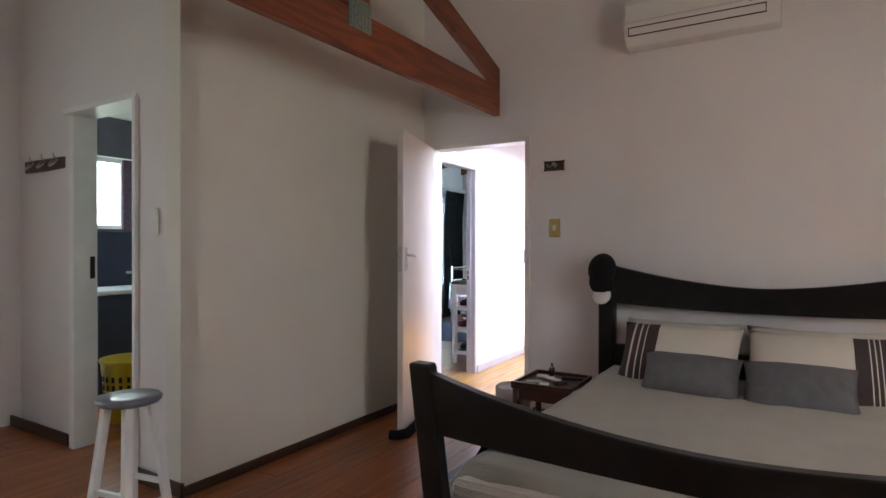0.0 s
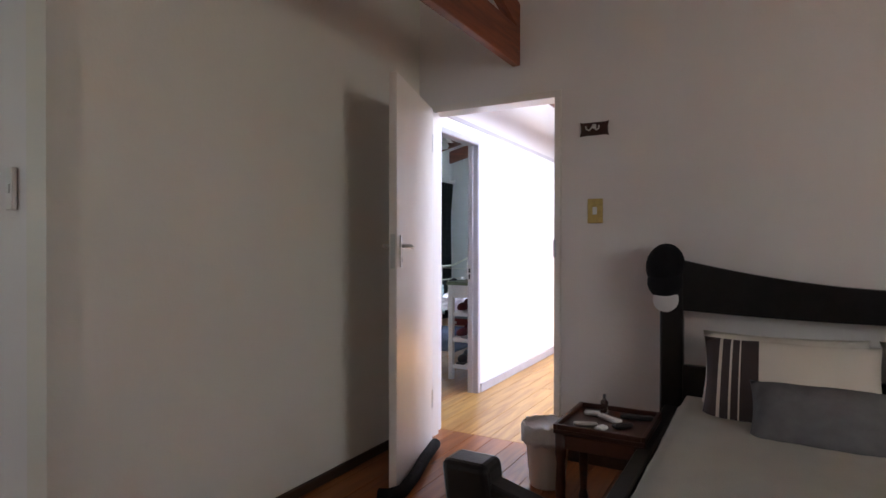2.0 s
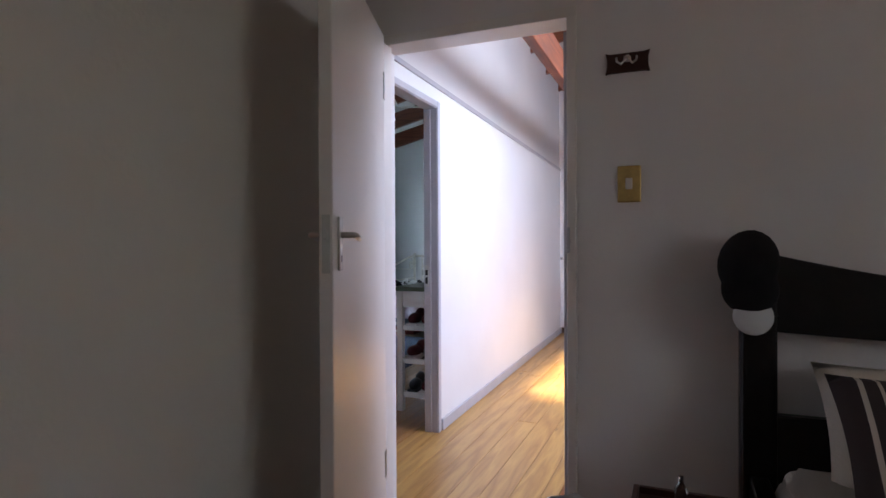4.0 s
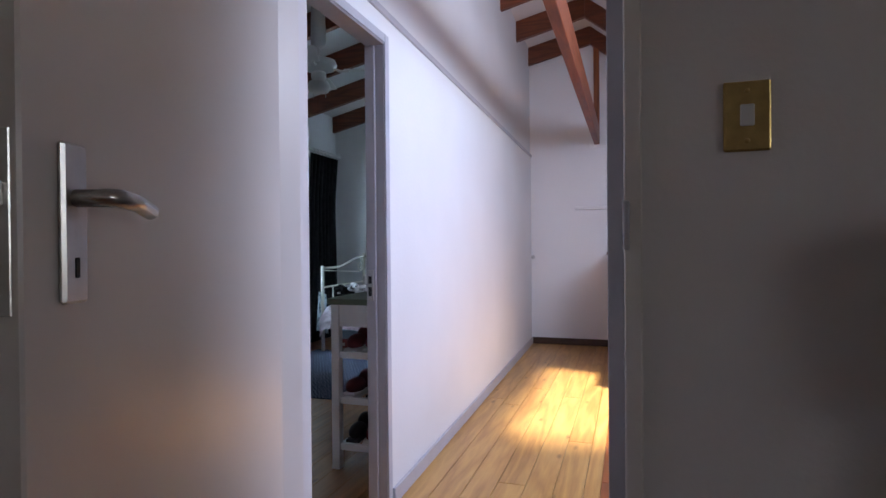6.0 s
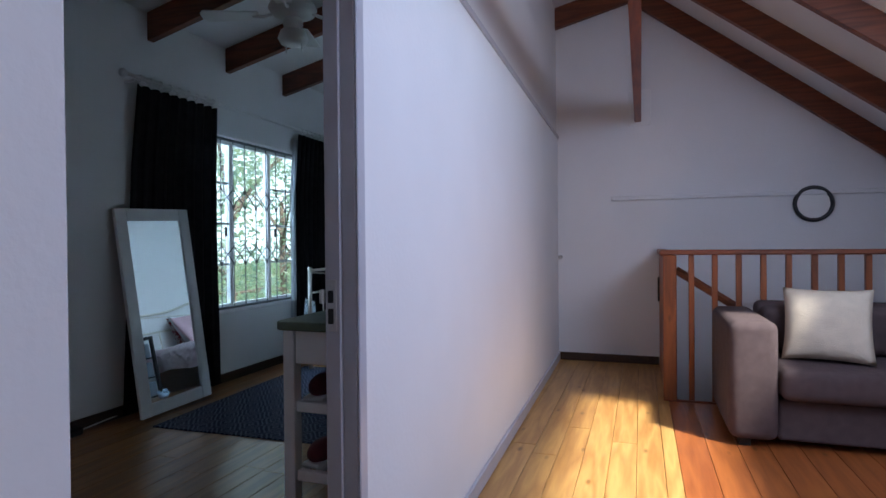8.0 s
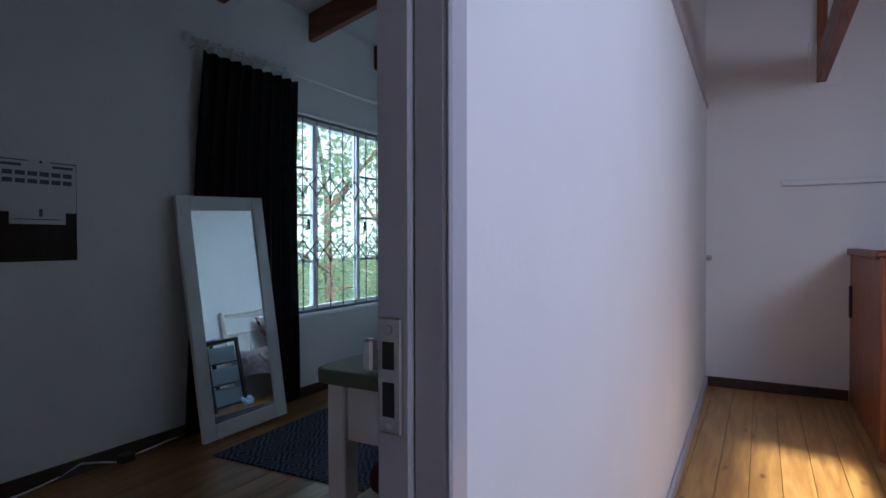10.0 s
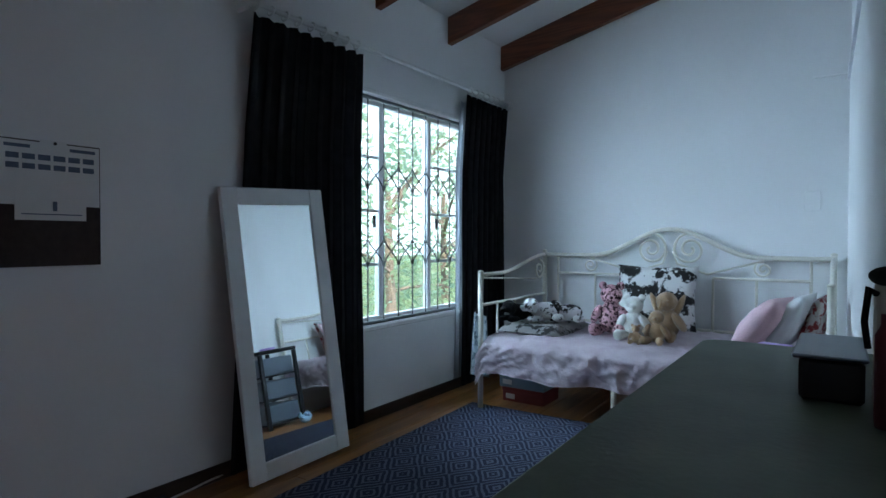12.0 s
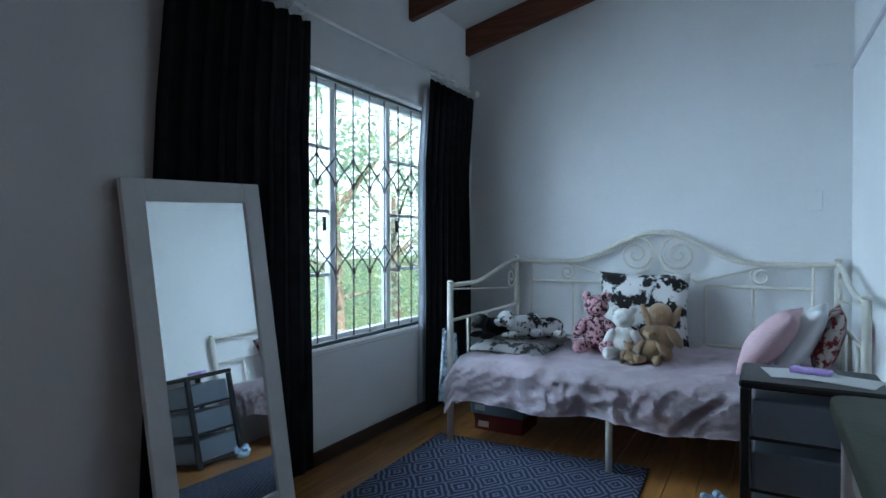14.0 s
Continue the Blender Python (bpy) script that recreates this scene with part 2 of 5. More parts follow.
SCATTER = mat("beige_cushion", (0.62, 0.54, 0.42), 0.9, 0, 0.06, 16, 0.5, 170, 0.2)
STOOLTOP = mat("grey_stool_seat", (0.16, 0.17, 0.21), 0.28, 0, 0.1, 12, 0.05, 60)
YELLOWPL = mat("yellow_plastic", (0.62, 0.43, 0.02), 0.4, 0, 0.06, 10, 0.03, 60)
NAVY = mat("navy_paint", (0.012, 0.016, 0.035), 0.45, 0, 0.15, 10, 0.05, 60)
TOWEL = mat("grey_towel", (0.20, 0.21, 0.24), 0.95, 0, 0.1, 30, 0.7, 220, 0.2)
PAPER = mat("paper", (0.70, 0.70, 0.69), 0.8, 0, 0.03, 15, 0)
INK = mat("blue_grey_ink", (0.10, 0.13, 0.19), 0.8, 0, 0.1, 40, 0)
FELT = mat("brown_pinboard_felt", (0.060, 0.045, 0.042), 0.95, 0, 0.15, 30, 0.4, 300, 0.2)
BOXBLUE = mat("blue_grey_card", (0.22, 0.30, 0.36), 0.7, 0, 0.06, 12, 0.05, 60)
BOXRED = mat("dark_red_card", (0.22, 0.04, 0.035), 0.7, 0, 0.08, 12, 0.05, 60)
SHOEDARK = mat("dark_leather", (0.016, 0.013, 0.014), 0.5, 0, 0.3, 20, 0.15, 120)
SHOERED = mat("maroon_canvas", (0.10, 0.012, 0.018), 0.85, 0, 0.2, 20, 0.3, 200)
LILAC = mat("lilac_plastic", (0.50, 0.33, 0.72), 0.4, 0, 0.08, 20, 0)
BEIGEBOX = mat("beige_card", (0.50, 0.47, 0.38), 0.7, 0, 0.05, 12, 0.05, 60)
BARPAINT = mat("security_bar_paint", (0.11, 0.115, 0.12), 0.4, 0, 0.05, 30, 0.03, 90)
FOLIAGE = mat("leaf_green", (0.14, 0.20, 0.09), 0.4, 0, 0.35, 2.5, 0, colour2=(0.26, 0.34, 0.17))
# leaves let some of the light through
lt = FOLIAGE.node_tree
thin = lt.nodes.new("ShaderNodeBsdfTranslucent")
thin.inputs["Color"].default_value = (0.42, 0.60, 0.44, 1)
blend = lt.nodes.new("ShaderNodeMixShader")
blend.inputs[0].default_value = 0.6
lt.links.new(lt.nodes["Principled BSDF"].outputs[0], blend.inputs[1])
lt.links.new(thin.outputs[0], blend.inputs[2])
lt.links.new(blend.outputs[0], lt.nodes["Material Output"].inputs["Surface"])
BARK = mat("bark", (0.20, 0.16, 0.12), 0.9, 0, 0.3, 14, 0.6, 60)
GRASS = mat("lawn", (0.06, 0.10, 0.03), 0.9, 0, 0.3, 1.5, 0.4, 60)
PLATE = mat("galvanised_plate", (0.30, 0.38, 0.33), 0.45, 0.8, 0.2, 60, 0.2, 150)
RUG = rug_material()
TRANSLUCENT = mat("smoky_drawer_plastic", (0.20, 0.24, 0.29), 0.35, 0, 0.05, 10, 0, transmission=0.55)
GLASS = bpy.data.materials.new("clear_glass")
GLASS.use_nodes = True
gb = GLASS.node_tree.nodes["Principled BSDF"]
gb.inputs["Transmission Weight"].default_value, gb.inputs["Roughness"].default_value, gb.inputs["IOR"].default_value = 1.0, 0.0, 1.45
MIRROR = bpy.data.materials.new("mirror_silver")
MIRROR.use_nodes = True
mb = MIRROR.node_tree.nodes["Principled BSDF"]
mb.inputs["Metallic"].default_value, mb.inputs["Roughness"].default_value, mb.inputs["Base Color"].default_value = 1.0, 0.01, (0.86, 0.88, 0.87, 1)

# ---- mesh helpers ----
ORIGIN = {}


def thing(name, at, label, category, group="", kind=""):
    e = new(name)
    e.location = at
    e.empty_display_size = 0.1
    ORIGIN[e.name] = Vector(at)
    return tagged(e, label, category, group, kind)


def part(name, bm, material, parent=None, label="", smooth=False):
    """Link a bmesh, given in world metres, as one mesh under a thing or a part."""
    me = bpy.data.meshes.new(name)
    o = ORIGIN[parent.name] if parent else Vector((0, 0, 0))
    bmesh.ops.translate(bm, verts=bm.verts, vec=-o)
    bmesh.ops.recalc_face_normals(bm, faces=bm.faces)
    bm.to_mesh(me)
    bm.free()
    me.materials.append(material)
    if smooth:
        for p in me.polygons:
            p.use_smooth = True
    ob = new(name, me)
    if parent:
        ob.parent = parent
    ORIGIN[ob.name] = o
    if label:
        ob["label"] = label
    return ob


def single(name, bm, material, label, category, at=None, smooth=False, group="", kind=""):
    """A thing of one mesh, with its origin at its base."""
    vs = [v.co for v in bm.verts]
    c = Vector(at) if at else Vector((sum(v.x for v in vs) / len(vs), sum(v.y for v in vs) / len(vs), min(v.z for v in vs)))
    bmesh.ops.translate(bm, verts=bm.verts, vec=-c)
    ob = part(name, bm, material, None, label, smooth)
    ob.location = c
    ORIGIN[ob.name] = c
    return tagged(ob, label, category, group, kind)


def box(x0, x1, y0, y1, z0, z1, bevel=0.0, bm=None, turn=None, segments=1):
    b = bmesh.new()
    bmesh.ops.create_cube(b, size=1)
    bmesh.ops.transform(b, matrix=Matrix.LocRotScale(((x0 + x1) / 2, (y0 + y1) / 2, (z0 + z1) / 2), None, (abs(x1 - x0), abs(y1 - y0), abs(z1 - z0))), verts=b.verts)
    if bevel:
        bmesh.ops.bevel(b, geom=b.edges[:], offset=bevel, segments=segments, affect="EDGES", profile=0.5)
    if turn is not None:
        bmesh.ops.transform(b, matrix=turn, verts=b.verts)
    return merge(bm, b)


def merge(bm, b):
    if bm is None:
        return b
    me = bpy.data.meshes.new("tmp")
    b.to_mesh(me)
    b.free()
    bm.from_mesh(me)
    bpy.data.meshes.remove(me)
    return bm


def tube(points, r, bm=None, n=8, taper=None):
    """A round bar along a line of points."""
    b = bmesh.new()
    pts = [Vector(p) for p in points]
    rings = []
    for i, p in enumerate(pts):
        d = (pts[min(i + 1, len(pts) - 1)] - pts[max(i - 1, 0)]).normalized()
        a = d.orthogonal().normalized() if not rings else (last - d * last.dot(d)).normalized()
        last = a
        c = d.cross(a)
        rr = r if taper is None else r + (taper - r) * i / (len(pts) - 1)
        rings.append([b.verts.new(p + (a * math.cos(2 * math.pi * k / n) + c * math.sin(2 * math.pi * k / n)) * rr) for k in range(n)])
    for r0, r1 in zip(rings, rings[1:]):
        for k in range(n):
            b.faces.new((r0[k], r0[(k + 1) % n], r1[(k + 1) % n], r1[k]))
    b.faces.new(rings[0][::-1])
    b.faces.new(rings[-1])
    return merge(bm, b)


def ball(c, r, bm=None, turn=None, n=14):
    b = bmesh.new()
    bmesh.ops.create_uvsphere(b, u_segments=n, v_segments=n // 2 + 2, radius=1)
    rr = r if isinstance(r, (tuple, list)) else (r, r, r)
    bmesh.ops.transform(b, matrix=Matrix.LocRotScale(c, Euler([radians(a) for a in turn]) if turn else None, rr), verts=b.verts)
    return merge(bm, b)


def pillow(w, h, d, m, rows=14, puff=0.55, seed=0):
    """A stuffed cushion, w wide, h high, d thick, with pinched corners and soft creases."""
    b = bmesh.new()
    sheets = []
    for side in (1, -1):
        grid = []
        for j in range(rows + 1):
            row = []
            for i in range(rows + 1):
                u, v = 2 * i / rows - 1, 2 * j / rows - 1
                t = max(0.0, (1 - u * u) * (1 - v * v)) ** puff
                wob = noise.noise((u * 2.2 + seed, v * 2.2, side * 3.0)) * 0.12
                ex = 1 - 0.07 * (1 - v * v) * abs(u)
                ey = 1 - 0.07 * (1 - u * u) * abs(v)
                row.append(b.verts.new((u * w / 2 * ex, side * d / 2 * t * (1 + wob), v * h / 2 * ey)))
            grid.append(row)
        sheets.append(grid)
        for j in range(rows):
            for i in range(rows):
                b.faces.new((grid[j][i], grid[j][i + 1], grid[j + 1][i + 1], grid[j + 1][i]))
    bmesh.ops.remove_doubles(b, verts=b.verts, dist=0.0008)
    bmesh.ops.transform(b, matrix=m, verts=b.verts)
    return b


def prism(outline, axis, a0, a1, bevel=0.0, bm=None):
    """An outline of (u, v) points pushed out along one axis from a0 to a1."""
    b = bmesh.new()

    def at(u, v, a):
        return {0: (a, u, v), 1: (u, a, v), 2: (u, v, a)}[axis]
    lo = [b.verts.new(at(u, v, a0)) for u, v in outline]
    hi = [b.verts.new(at(u, v, a1)) for u, v in outline]
    n = len(outline)
    b.faces.new(lo)
    b.faces.new(hi[::-1])
    for i in range(n):
        b.faces.new((lo[i], lo[(i + 1) % n], hi[(i + 1) % n], hi[i]))
    bmesh.ops.recalc_face_normals(b, faces=b.faces)
    if bevel:
        sharp = [e for e in b.edges if e.calc_face_angle(0) > 0.6]
        bmesh.ops.bevel(b, geom=sharp, offset=bevel, segments=2, affect="EDGES", profile=0.5)
    return merge(bm, b)


def lathe(profile, c, n=24):
    """A turned shape from (radius, height) pairs about an upright axis."""
    b = bmesh.new()
    rings = [[b.verts.new((c[0] + r * math.cos(2 * math.pi * k / n), c[1] + r * math.sin(2 * math.pi * k / n), c[2] + z)) for k in range(n)] for r, z in profile]
    for r0, r1 in zip(rings, rings[1:]):
        for k in range(n):
            b.faces.new((r0[k], r0[(k + 1) % n], r1[(k + 1) % n], r1[k]))
    b.faces.new(rings[0][::-1])
    b.faces.new(rings[-1])
    return b


def structure(name, bm, material, label):
    return tagged(part(name, bm, material, None, label), label, name.split("_")[0], "", "structure")


def wall_y(name, y0, y1, x0, x1, z0, z1, holes, material, label):
    """A wall along x with openings (x0, x1, z0, z1), built from blocks."""
    bm = bmesh.new()
    xs = sorted({x0, x1, *[h[0] for h in holes], *[h[1] for h in holes]})
    for a, b in zip(xs, xs[1:]):
        spans, cur = [], z0
        for h in sorted(holes, key=lambda q: q[2]):
            if h[0] <= a + 1e-6 and h[1] >= b - 1e-6:
                if h[2] > cur:
                    spans.append((cur, h[2]))
                cur = h[3]
        if cur < z1:
            spans.append((cur, z1))
        for s0, s1 in spans:
            box(a, b, y0, y1, s0, s1, 0, bm)
    bmesh.ops.remove_doubles(bm, verts=bm.verts, dist=1e-5)
    return structure(name, bm, material, label)


def wall_x(name, x0, x1, y0, y1, z0, z1, holes, material, label):
    ob = wall_y(name, -x1, -x0, y0, y1, z0, z1, holes, material, label)
    ob.data.transform(Matrix.Rotation(math.pi / 2, 4, "Z"))
    return ob


# ---- the shell ----
YB, XW, XL, YF = 4.38, -5.115, -2.58, 9.785   # bed wall, window wall, landing wall, far wall


def roof_left(x):
    return 2.60 + 0.239 * (x + 5.115)


def roof_right(x):
    return 3.367 - 0.778 * (x + 1.90)


wall_y("wall_bed", YB, YB + 0.12, -2.42, 2.72, 0, 4.6, [(-2.322, -1.474, 0, 2.09)], PLASTER, "tall off-white plastered bedroom wall behind the bed")
wall_x("wall_bedroom_west", -2.54, -2.42, 2.16, YB + 0.12, 0, 4.6, [], PLASTER_WARM, "plain cream plastered bedroom wall beside the open door")
bathwall = wall_y("wall_bathroom", 2.16, 2.27, -4.51, -2.42, 0, 4.6, [(-3.64, -2.85, 0, 2.10)], PLASTER, "shaded plastered wall with the bathroom doorway")
bathwall.data.transform(Matrix(((1, 0, 0, 0), (-0.072, 1, 0, -0.072 * 2.42), (0, 0, 1, 0), (0, 0, 0, 1))))
wall_x("wall_dressing", -4.65, -4.51, -1.80, 2.50, 0, 4.6, [(-0.60, 0.60, 0.95, 2.2)], PLASTER, "white plastered outer bedroom wall")
wall_y("wall_south", -1.92, -1.80, -4.65, 2.72, 0, 4.6, [], PLASTER, "white plastered bedroom end wall")
wall_x("wall_east", 2.60, 2.72, -1.80, YB, 0, 4.6, [(1.0, 2.2, 1.2, 2.2)], PLASTER, "white plastered bedroom window wall")
wall_x("wall_window", XW - 0.2, XW, 2.50, YF, 0, 3.4, [(2.95, 3.90, 1.42, 2.08), (7.70, 9.34, 0.60, 2.055)], PLASTER_COOL, "white plastered outer wall with barred window")
# thin dark sheet: the backlit wall's shade is put into its colour
wall_x("wall_bathroom_tiled", XW + 0.0006, XW + 0.0028, 2.51, 4.37, 0, 2.44, [(2.95, 3.90, 1.42, 2.08)], mat("dark_wall_shade", (0.085, 0.080, 0.10), 0.4, 0, 0.12, 6, 0.1, 40), "thin plum-grey sheet painting the shade on the bathroom window wall")
wall_x("wall_landing", XL - 0.07, XL, YB + 0.12, YF, 0, 2.17, [(4.575, 5.445, 0, 2.06)], PLASTER_COOL, "white plastered landing wall with bedroom doorway")
wall_x("wall_landing_upper", XL - 0.065, XL - 0.01, YB + 0.12, YF, 2.17, 3.6, [], PLASTER_COOL, "recessed upper part of the white landing wall")
wall_y("wall_far", YF, YF + 0.2, XW - 0.2, 2.72, -2.8, 4.0, [], PLASTER_COOL, "white plastered gable wall under the rafters")
wall_y("wall_kid_south", 4.38, 4.50, XW, -2.65, 0, 3.6, [], PLASTER_COOL, "white plastered partition wall")
wall_x("wall_landing_east", 1.60, 1.72, YB + 0.12, YF, -2.8, 1.3, [], PLASTER, "low white wall under the sloping roof")

structure("ceiling_bedroom", box(-4.65, 2.72, -1.92, YB + 0.12, 4.6, 4.7), CEIL, "plain white bedroom ceiling")
structure("ceiling_bathroom", box(XW, -2.54, 2.50, 4.38, 2.45, 2.55), CEIL, "plain white bathroom ceiling")
structure("ceiling_left", prism([(XW - 0.2, roof_left(XW - 0.2) + 0.2), (-1.90, roof_left(-1.90) + 0.2), (-1.90, roof_left(-1.90) + 0.3), (XW - 0.2, roof_left(XW - 0.2) + 0.3)], 1, YB + 0.12, YF), CEIL, "sloping white boarded ceiling above dark rafters")
# the steep side has a roof window
SK = (-0.60, 0.0, 5.3, 7.35)
bm = bmesh.new()
for xa, xb, ya, yb in ((-1.90, SK[0], 4.50, YF), (SK[1], 1.75, 4.50, YF), (SK[0], SK[1], 4.50, SK[2]), (SK[0], SK[1], SK[3], YF)):
    prism([(xa, roof_right(xa) + 0.2), (xb, roof_right(xb) + 0.2), (xb, roof_right(xb) + 0.3), (xa, roof_right(xa) + 0.3)], 1, ya, yb, 0, bm)
structure("ceiling_right", bm, CEIL, "steep white boarded ceiling with a roof window")

# rafters, one object each
y = 9.765
while y > 4.5:
    bm = prism([(XW, roof_left(XW)), (-1.90, roof_left(-1.90)), (-1.90, roof_left(-1.90) + 0.2), (XW, roof_left(XW) + 0.2)], 1, y - 0.055, y, 0.004)
    single("rafter", bm, BEAM_X, "red-brown stained timber rafter under a white ceiling", "rafter", group="roof rafters")
    if not (SK[2] - 0.02 < y < SK[3] + 0.05):
        bm = prism([(-1.90, roof_right(-1.90)), (1.58, roof_right(1.58)), (1.58, roof_right(1.58) + 0.2), (-1.90, roof_right(-1.90) + 0.2)], 1, y - 0.055, y, 0.004)
        single("rafter", bm, BEAM_X, "red-brown stained timber rafter under a white ceiling", "rafter", group="roof rafters")
    y -= 0.81
single("tie_beam", box(-1.865, -1.805, 4.51, 9.78, 2.26, 2.45, 0.004), BEAM_Y, "red-brown stained timber tie beam let into the gable wall", "beam")
single("king_post", box(-1.865, -1.805, 9.715, 9.775, 2.455, 3.36, 0.004), BEAM_Z, "short red-brown timber post on the gable wall", "post")
single("beam_patch", box(-1.915, -1.72, 9.772, 9.784, 2.225, 2.555, 0.004), WHITEPAINT, "white plaster patch round the beam end", "wall patch")

# bedroom truss
truss = thing("roof_truss", (-1.745, 4.1, 2.28), "red-brown stained timber roof truss with a nail plate", "roof truss")
part("tie_beam", box(-1.77, -1.72, -1.78, YB - 0.005, 2.27, 2.49, 0.004), BEAM_Y, truss)
part("rafter", prism([(YB - 0.005, 2.47), (1.0, 3.585), (1.0, 3.745), (YB - 0.005, 2.63)], 0, -1.77, -1.72, 0.004), BEAM_Y, truss)
part("rafter", prism([(-1.75, 2.71), (1.0, 3.615), (1.0, 3.775), (-1.75, 2.87)], 0, -1.77, -1.72, 0.004), BEAM_Y, truss)
part("king_post", box(-1.77, -1.72, 2.68, 2.80, 2.495, 3.06, 0.004), BEAM_Z, truss)
part("web", prism([(2.67, 2.495), (2.52, 2.495), (1.4, 3.40), (1.55, 3.40)], 0, -1.765, -1.725, 0.003), BEAM_Y, truss)
bm = box(-1.718, -1.714, 2.62, 2.80, 2.39, 2.55)
for i in range(6):
    for j in range(5):
        box(-1.7145, -1.711, 2.632 + i * 0.028, 2.644 + i * 0.028, 2.402 + j * 0.03, 2.420 + j * 0.03, 0, bm)
part("nail_plate", bm, PLATE, truss, "greenish galvanised nail plate")

# trims
structure("trim_landing", box(XL - 0.008, XL + 0.012, 4.51, YF - 0.002, 2.155, 2.185, 0.002), GREYGLOSS, "thin grey ledge trim along the wall top")
structure("trim_kid", box(-2.665, -2.642, 4.51, YF - 0.002, 2.15, 2.175, 0.002), GREYGLOSS, "thin grey ledge trim along the wall top")
structure("ledge_far", box(-2.08, 1.5, YF - 0.035, YF - 0.001, 1.53, 1.572, 0.008), PLASTER_COOL, "thin plastered ledge across the gable wall")


# the landing wall runs a degree off square
SKEW = Matrix(((1, -0.0165, 0, 0.0165 * YF), (0, 1, 0, 0), (0, 0, 1, 0), (0, 0, 0, 1)))


def skirting(name, x0, x1, y0, y1, h, material, label):
    structure(name, box(x0, x1, y0, y1, 0.0, h, 0.004), material, label)


skirting("baseboard_1", -2.418, -2.398, 2.15, 4.375, 0.052, SKIRT, "dark stained timber skirting")
skirting("baseboard_2", -1.44, 2.59, YB - 0.02, YB - 0.002, 0.075, SKIRT, "dark stained timber skirting")
skirting("baseboard_3", -4.49, -3.70, 2.232, 2.25, 0.075, SKIRT, "dark stained timber skirting")
skirting("baseboard_4", -2.86, -2.40, 2.148, 2.17, 0.075, SKIRT, "dark stained timber skirting")
skirting("baseboard_5", XL + 0.002, XL + 0.018, 5.48, YF - 0.02, 0.075, GREYGLOSS, "pale grey painted skirting")
skirting("baseboard_6", XL, -1.66, YF - 0.02, YF - 0.002, 0.075, SKIRT, "dark stained timber skirting")
skirting("baseboard_7", XW + 0.002, XW + 0.02, 4.51, YF - 0.02, 0.075, SKIRT, "dark stained timber skirting")
skirting("baseboard_8", XW + 0.02, -2.66, YF - 0.02, YF - 0.002, 0.075, SKIRT, "dark stained timber skirting")
skirting("baseboard_9", -4.52, -4.505, -1.79, 2.12, 0.075, GREYGLOSS, "pale painted skirting")
for skewed in ("wall_landing", "wall_landing_upper", "trim_landing", "trim_kid", "baseboard_5"):
    bpy.data.objects[skewed].data.transform(SKEW)

# ---- doors and windows ----
# bedroom door: frame and the open leaf
door = thing("door_1", (-2.28, 4.36, 0), "open cream-painted flush door standing ajar into the bedroom", "door", kind="structure")
bm = box(-2.335, -2.284, 4.235, 4.40, 0, 2.055, 0.003)
part("door_frame", bm, GLOSS, door)
part("door_frame", box(-1.506, -1.470, YB - 0.022, YB + 0.20, 0, 2.055, 0.003), GLOSS, door)
part("door_frame", box(-2.325, -1.470, YB - 0.012, YB + 0.125, 2.056, 2.10, 0.003), GLOSS, door)
part("door_stop", box(-1.543, -1.5065, YB + 0.115, YB + 0.20, 0, 2.05, 0.002), GREYGLOSS, door)
strike = part("strike_plate", box(-1.5085, -1.5062, YB - 0.018, YB + 0.025, 1.135, 1.255, 0.001), GREYGLOSS, door, "brushed steel strike plate")
part("strike_lip", box(-1.508, -1.494, YB - 0.034, YB - 0.0185, 1.145, 1.245, 0.004, None, None, 2), GREYGLOSS, strike)
part("slot", box(-1.5092, -1.5086, YB - 0.006, YB + 0.012, 1.15, 1.18, 0), DARKGAP, strike)
part("slot", box(-1.5092, -1.5086, YB - 0.006, YB + 0.012, 1.205, 1.235, 0), DARKGAP, strike)
hx, hy, ex, ey = -2.272, 4.225, -2.036, 3.480
ang = math.atan2(ey - hy, ex - hx)
W = math.hypot(ex - hx, ey - hy)
LM = Matrix.Translation((hx, hy, 0)) @ Matrix.Rotation(ang, 4, "Z")
leaf = part("leaf", box(0.004, W, 0.0, 0.040, 0.012, 2.045, 0.003, None, LM), GLOSS, door)
part("lock_case", box(W - 0.0005, W + 0.002, 0.008, 0.032, 1.10, 1.265, 0.001, None, LM), CHROME, leaf, "dull steel lock forend")
part("latch_bolt", box(W, W + 0.012, 0.013, 0.027, 1.195, 1.22, 0.003, None, LM), CHROME, leaf)
for side, yy in ((1, 0.040), (-1, 0.0)):
    part("handle_plate", box(W - 0.082, W - 0.045, yy, yy + side * 0.008, 1.105, 1.262, 0.003, None, LM), CHROME, leaf, "brushed steel lever plate")
    bm = tube([LM @ Vector(p) for p in ((W - 0.063, yy, 1.208), (W - 0.063, yy + side * 0.040, 1.208), (W - 0.072, yy + side * 0.046, 1.208), (W - 0.10, yy + side * 0.046, 1.206), (W - 0.135, yy + side * 0.044, 1.198))], 0.009, None, 10)
    part("lever_handle", bm, CHROME, leaf, "polished steel lever handle", True)
part("keyhole", box(W - 0.067, W - 0.060, 0.0475, 0.049, 1.13, 1.15, 0.001, None, LM), DARKGAP, leaf)
for z in (0.22, 1.78):
    part("hinge", box(0.0, 0.03, 0.0395, 0.043, z, z + 0.11, 0.001, None, LM), CHROME, leaf, "painted butt hinge")
snake = tube([LM @ Vector(p) for p in ((0.10, 0.08, 0.032), (0.35, 0.075, 0.034), (0.6, 0.08, 0.033), (0.78, 0.07, 0.032), (0.84, 0.02, 0.032), (0.84, -0.03, 0.03))], 0.032, None, 10)
single("draught_excluder", snake, CAPBLACK, "dark fabric draught excluder lying along the door bottom", "draught excluder", smooth=True)

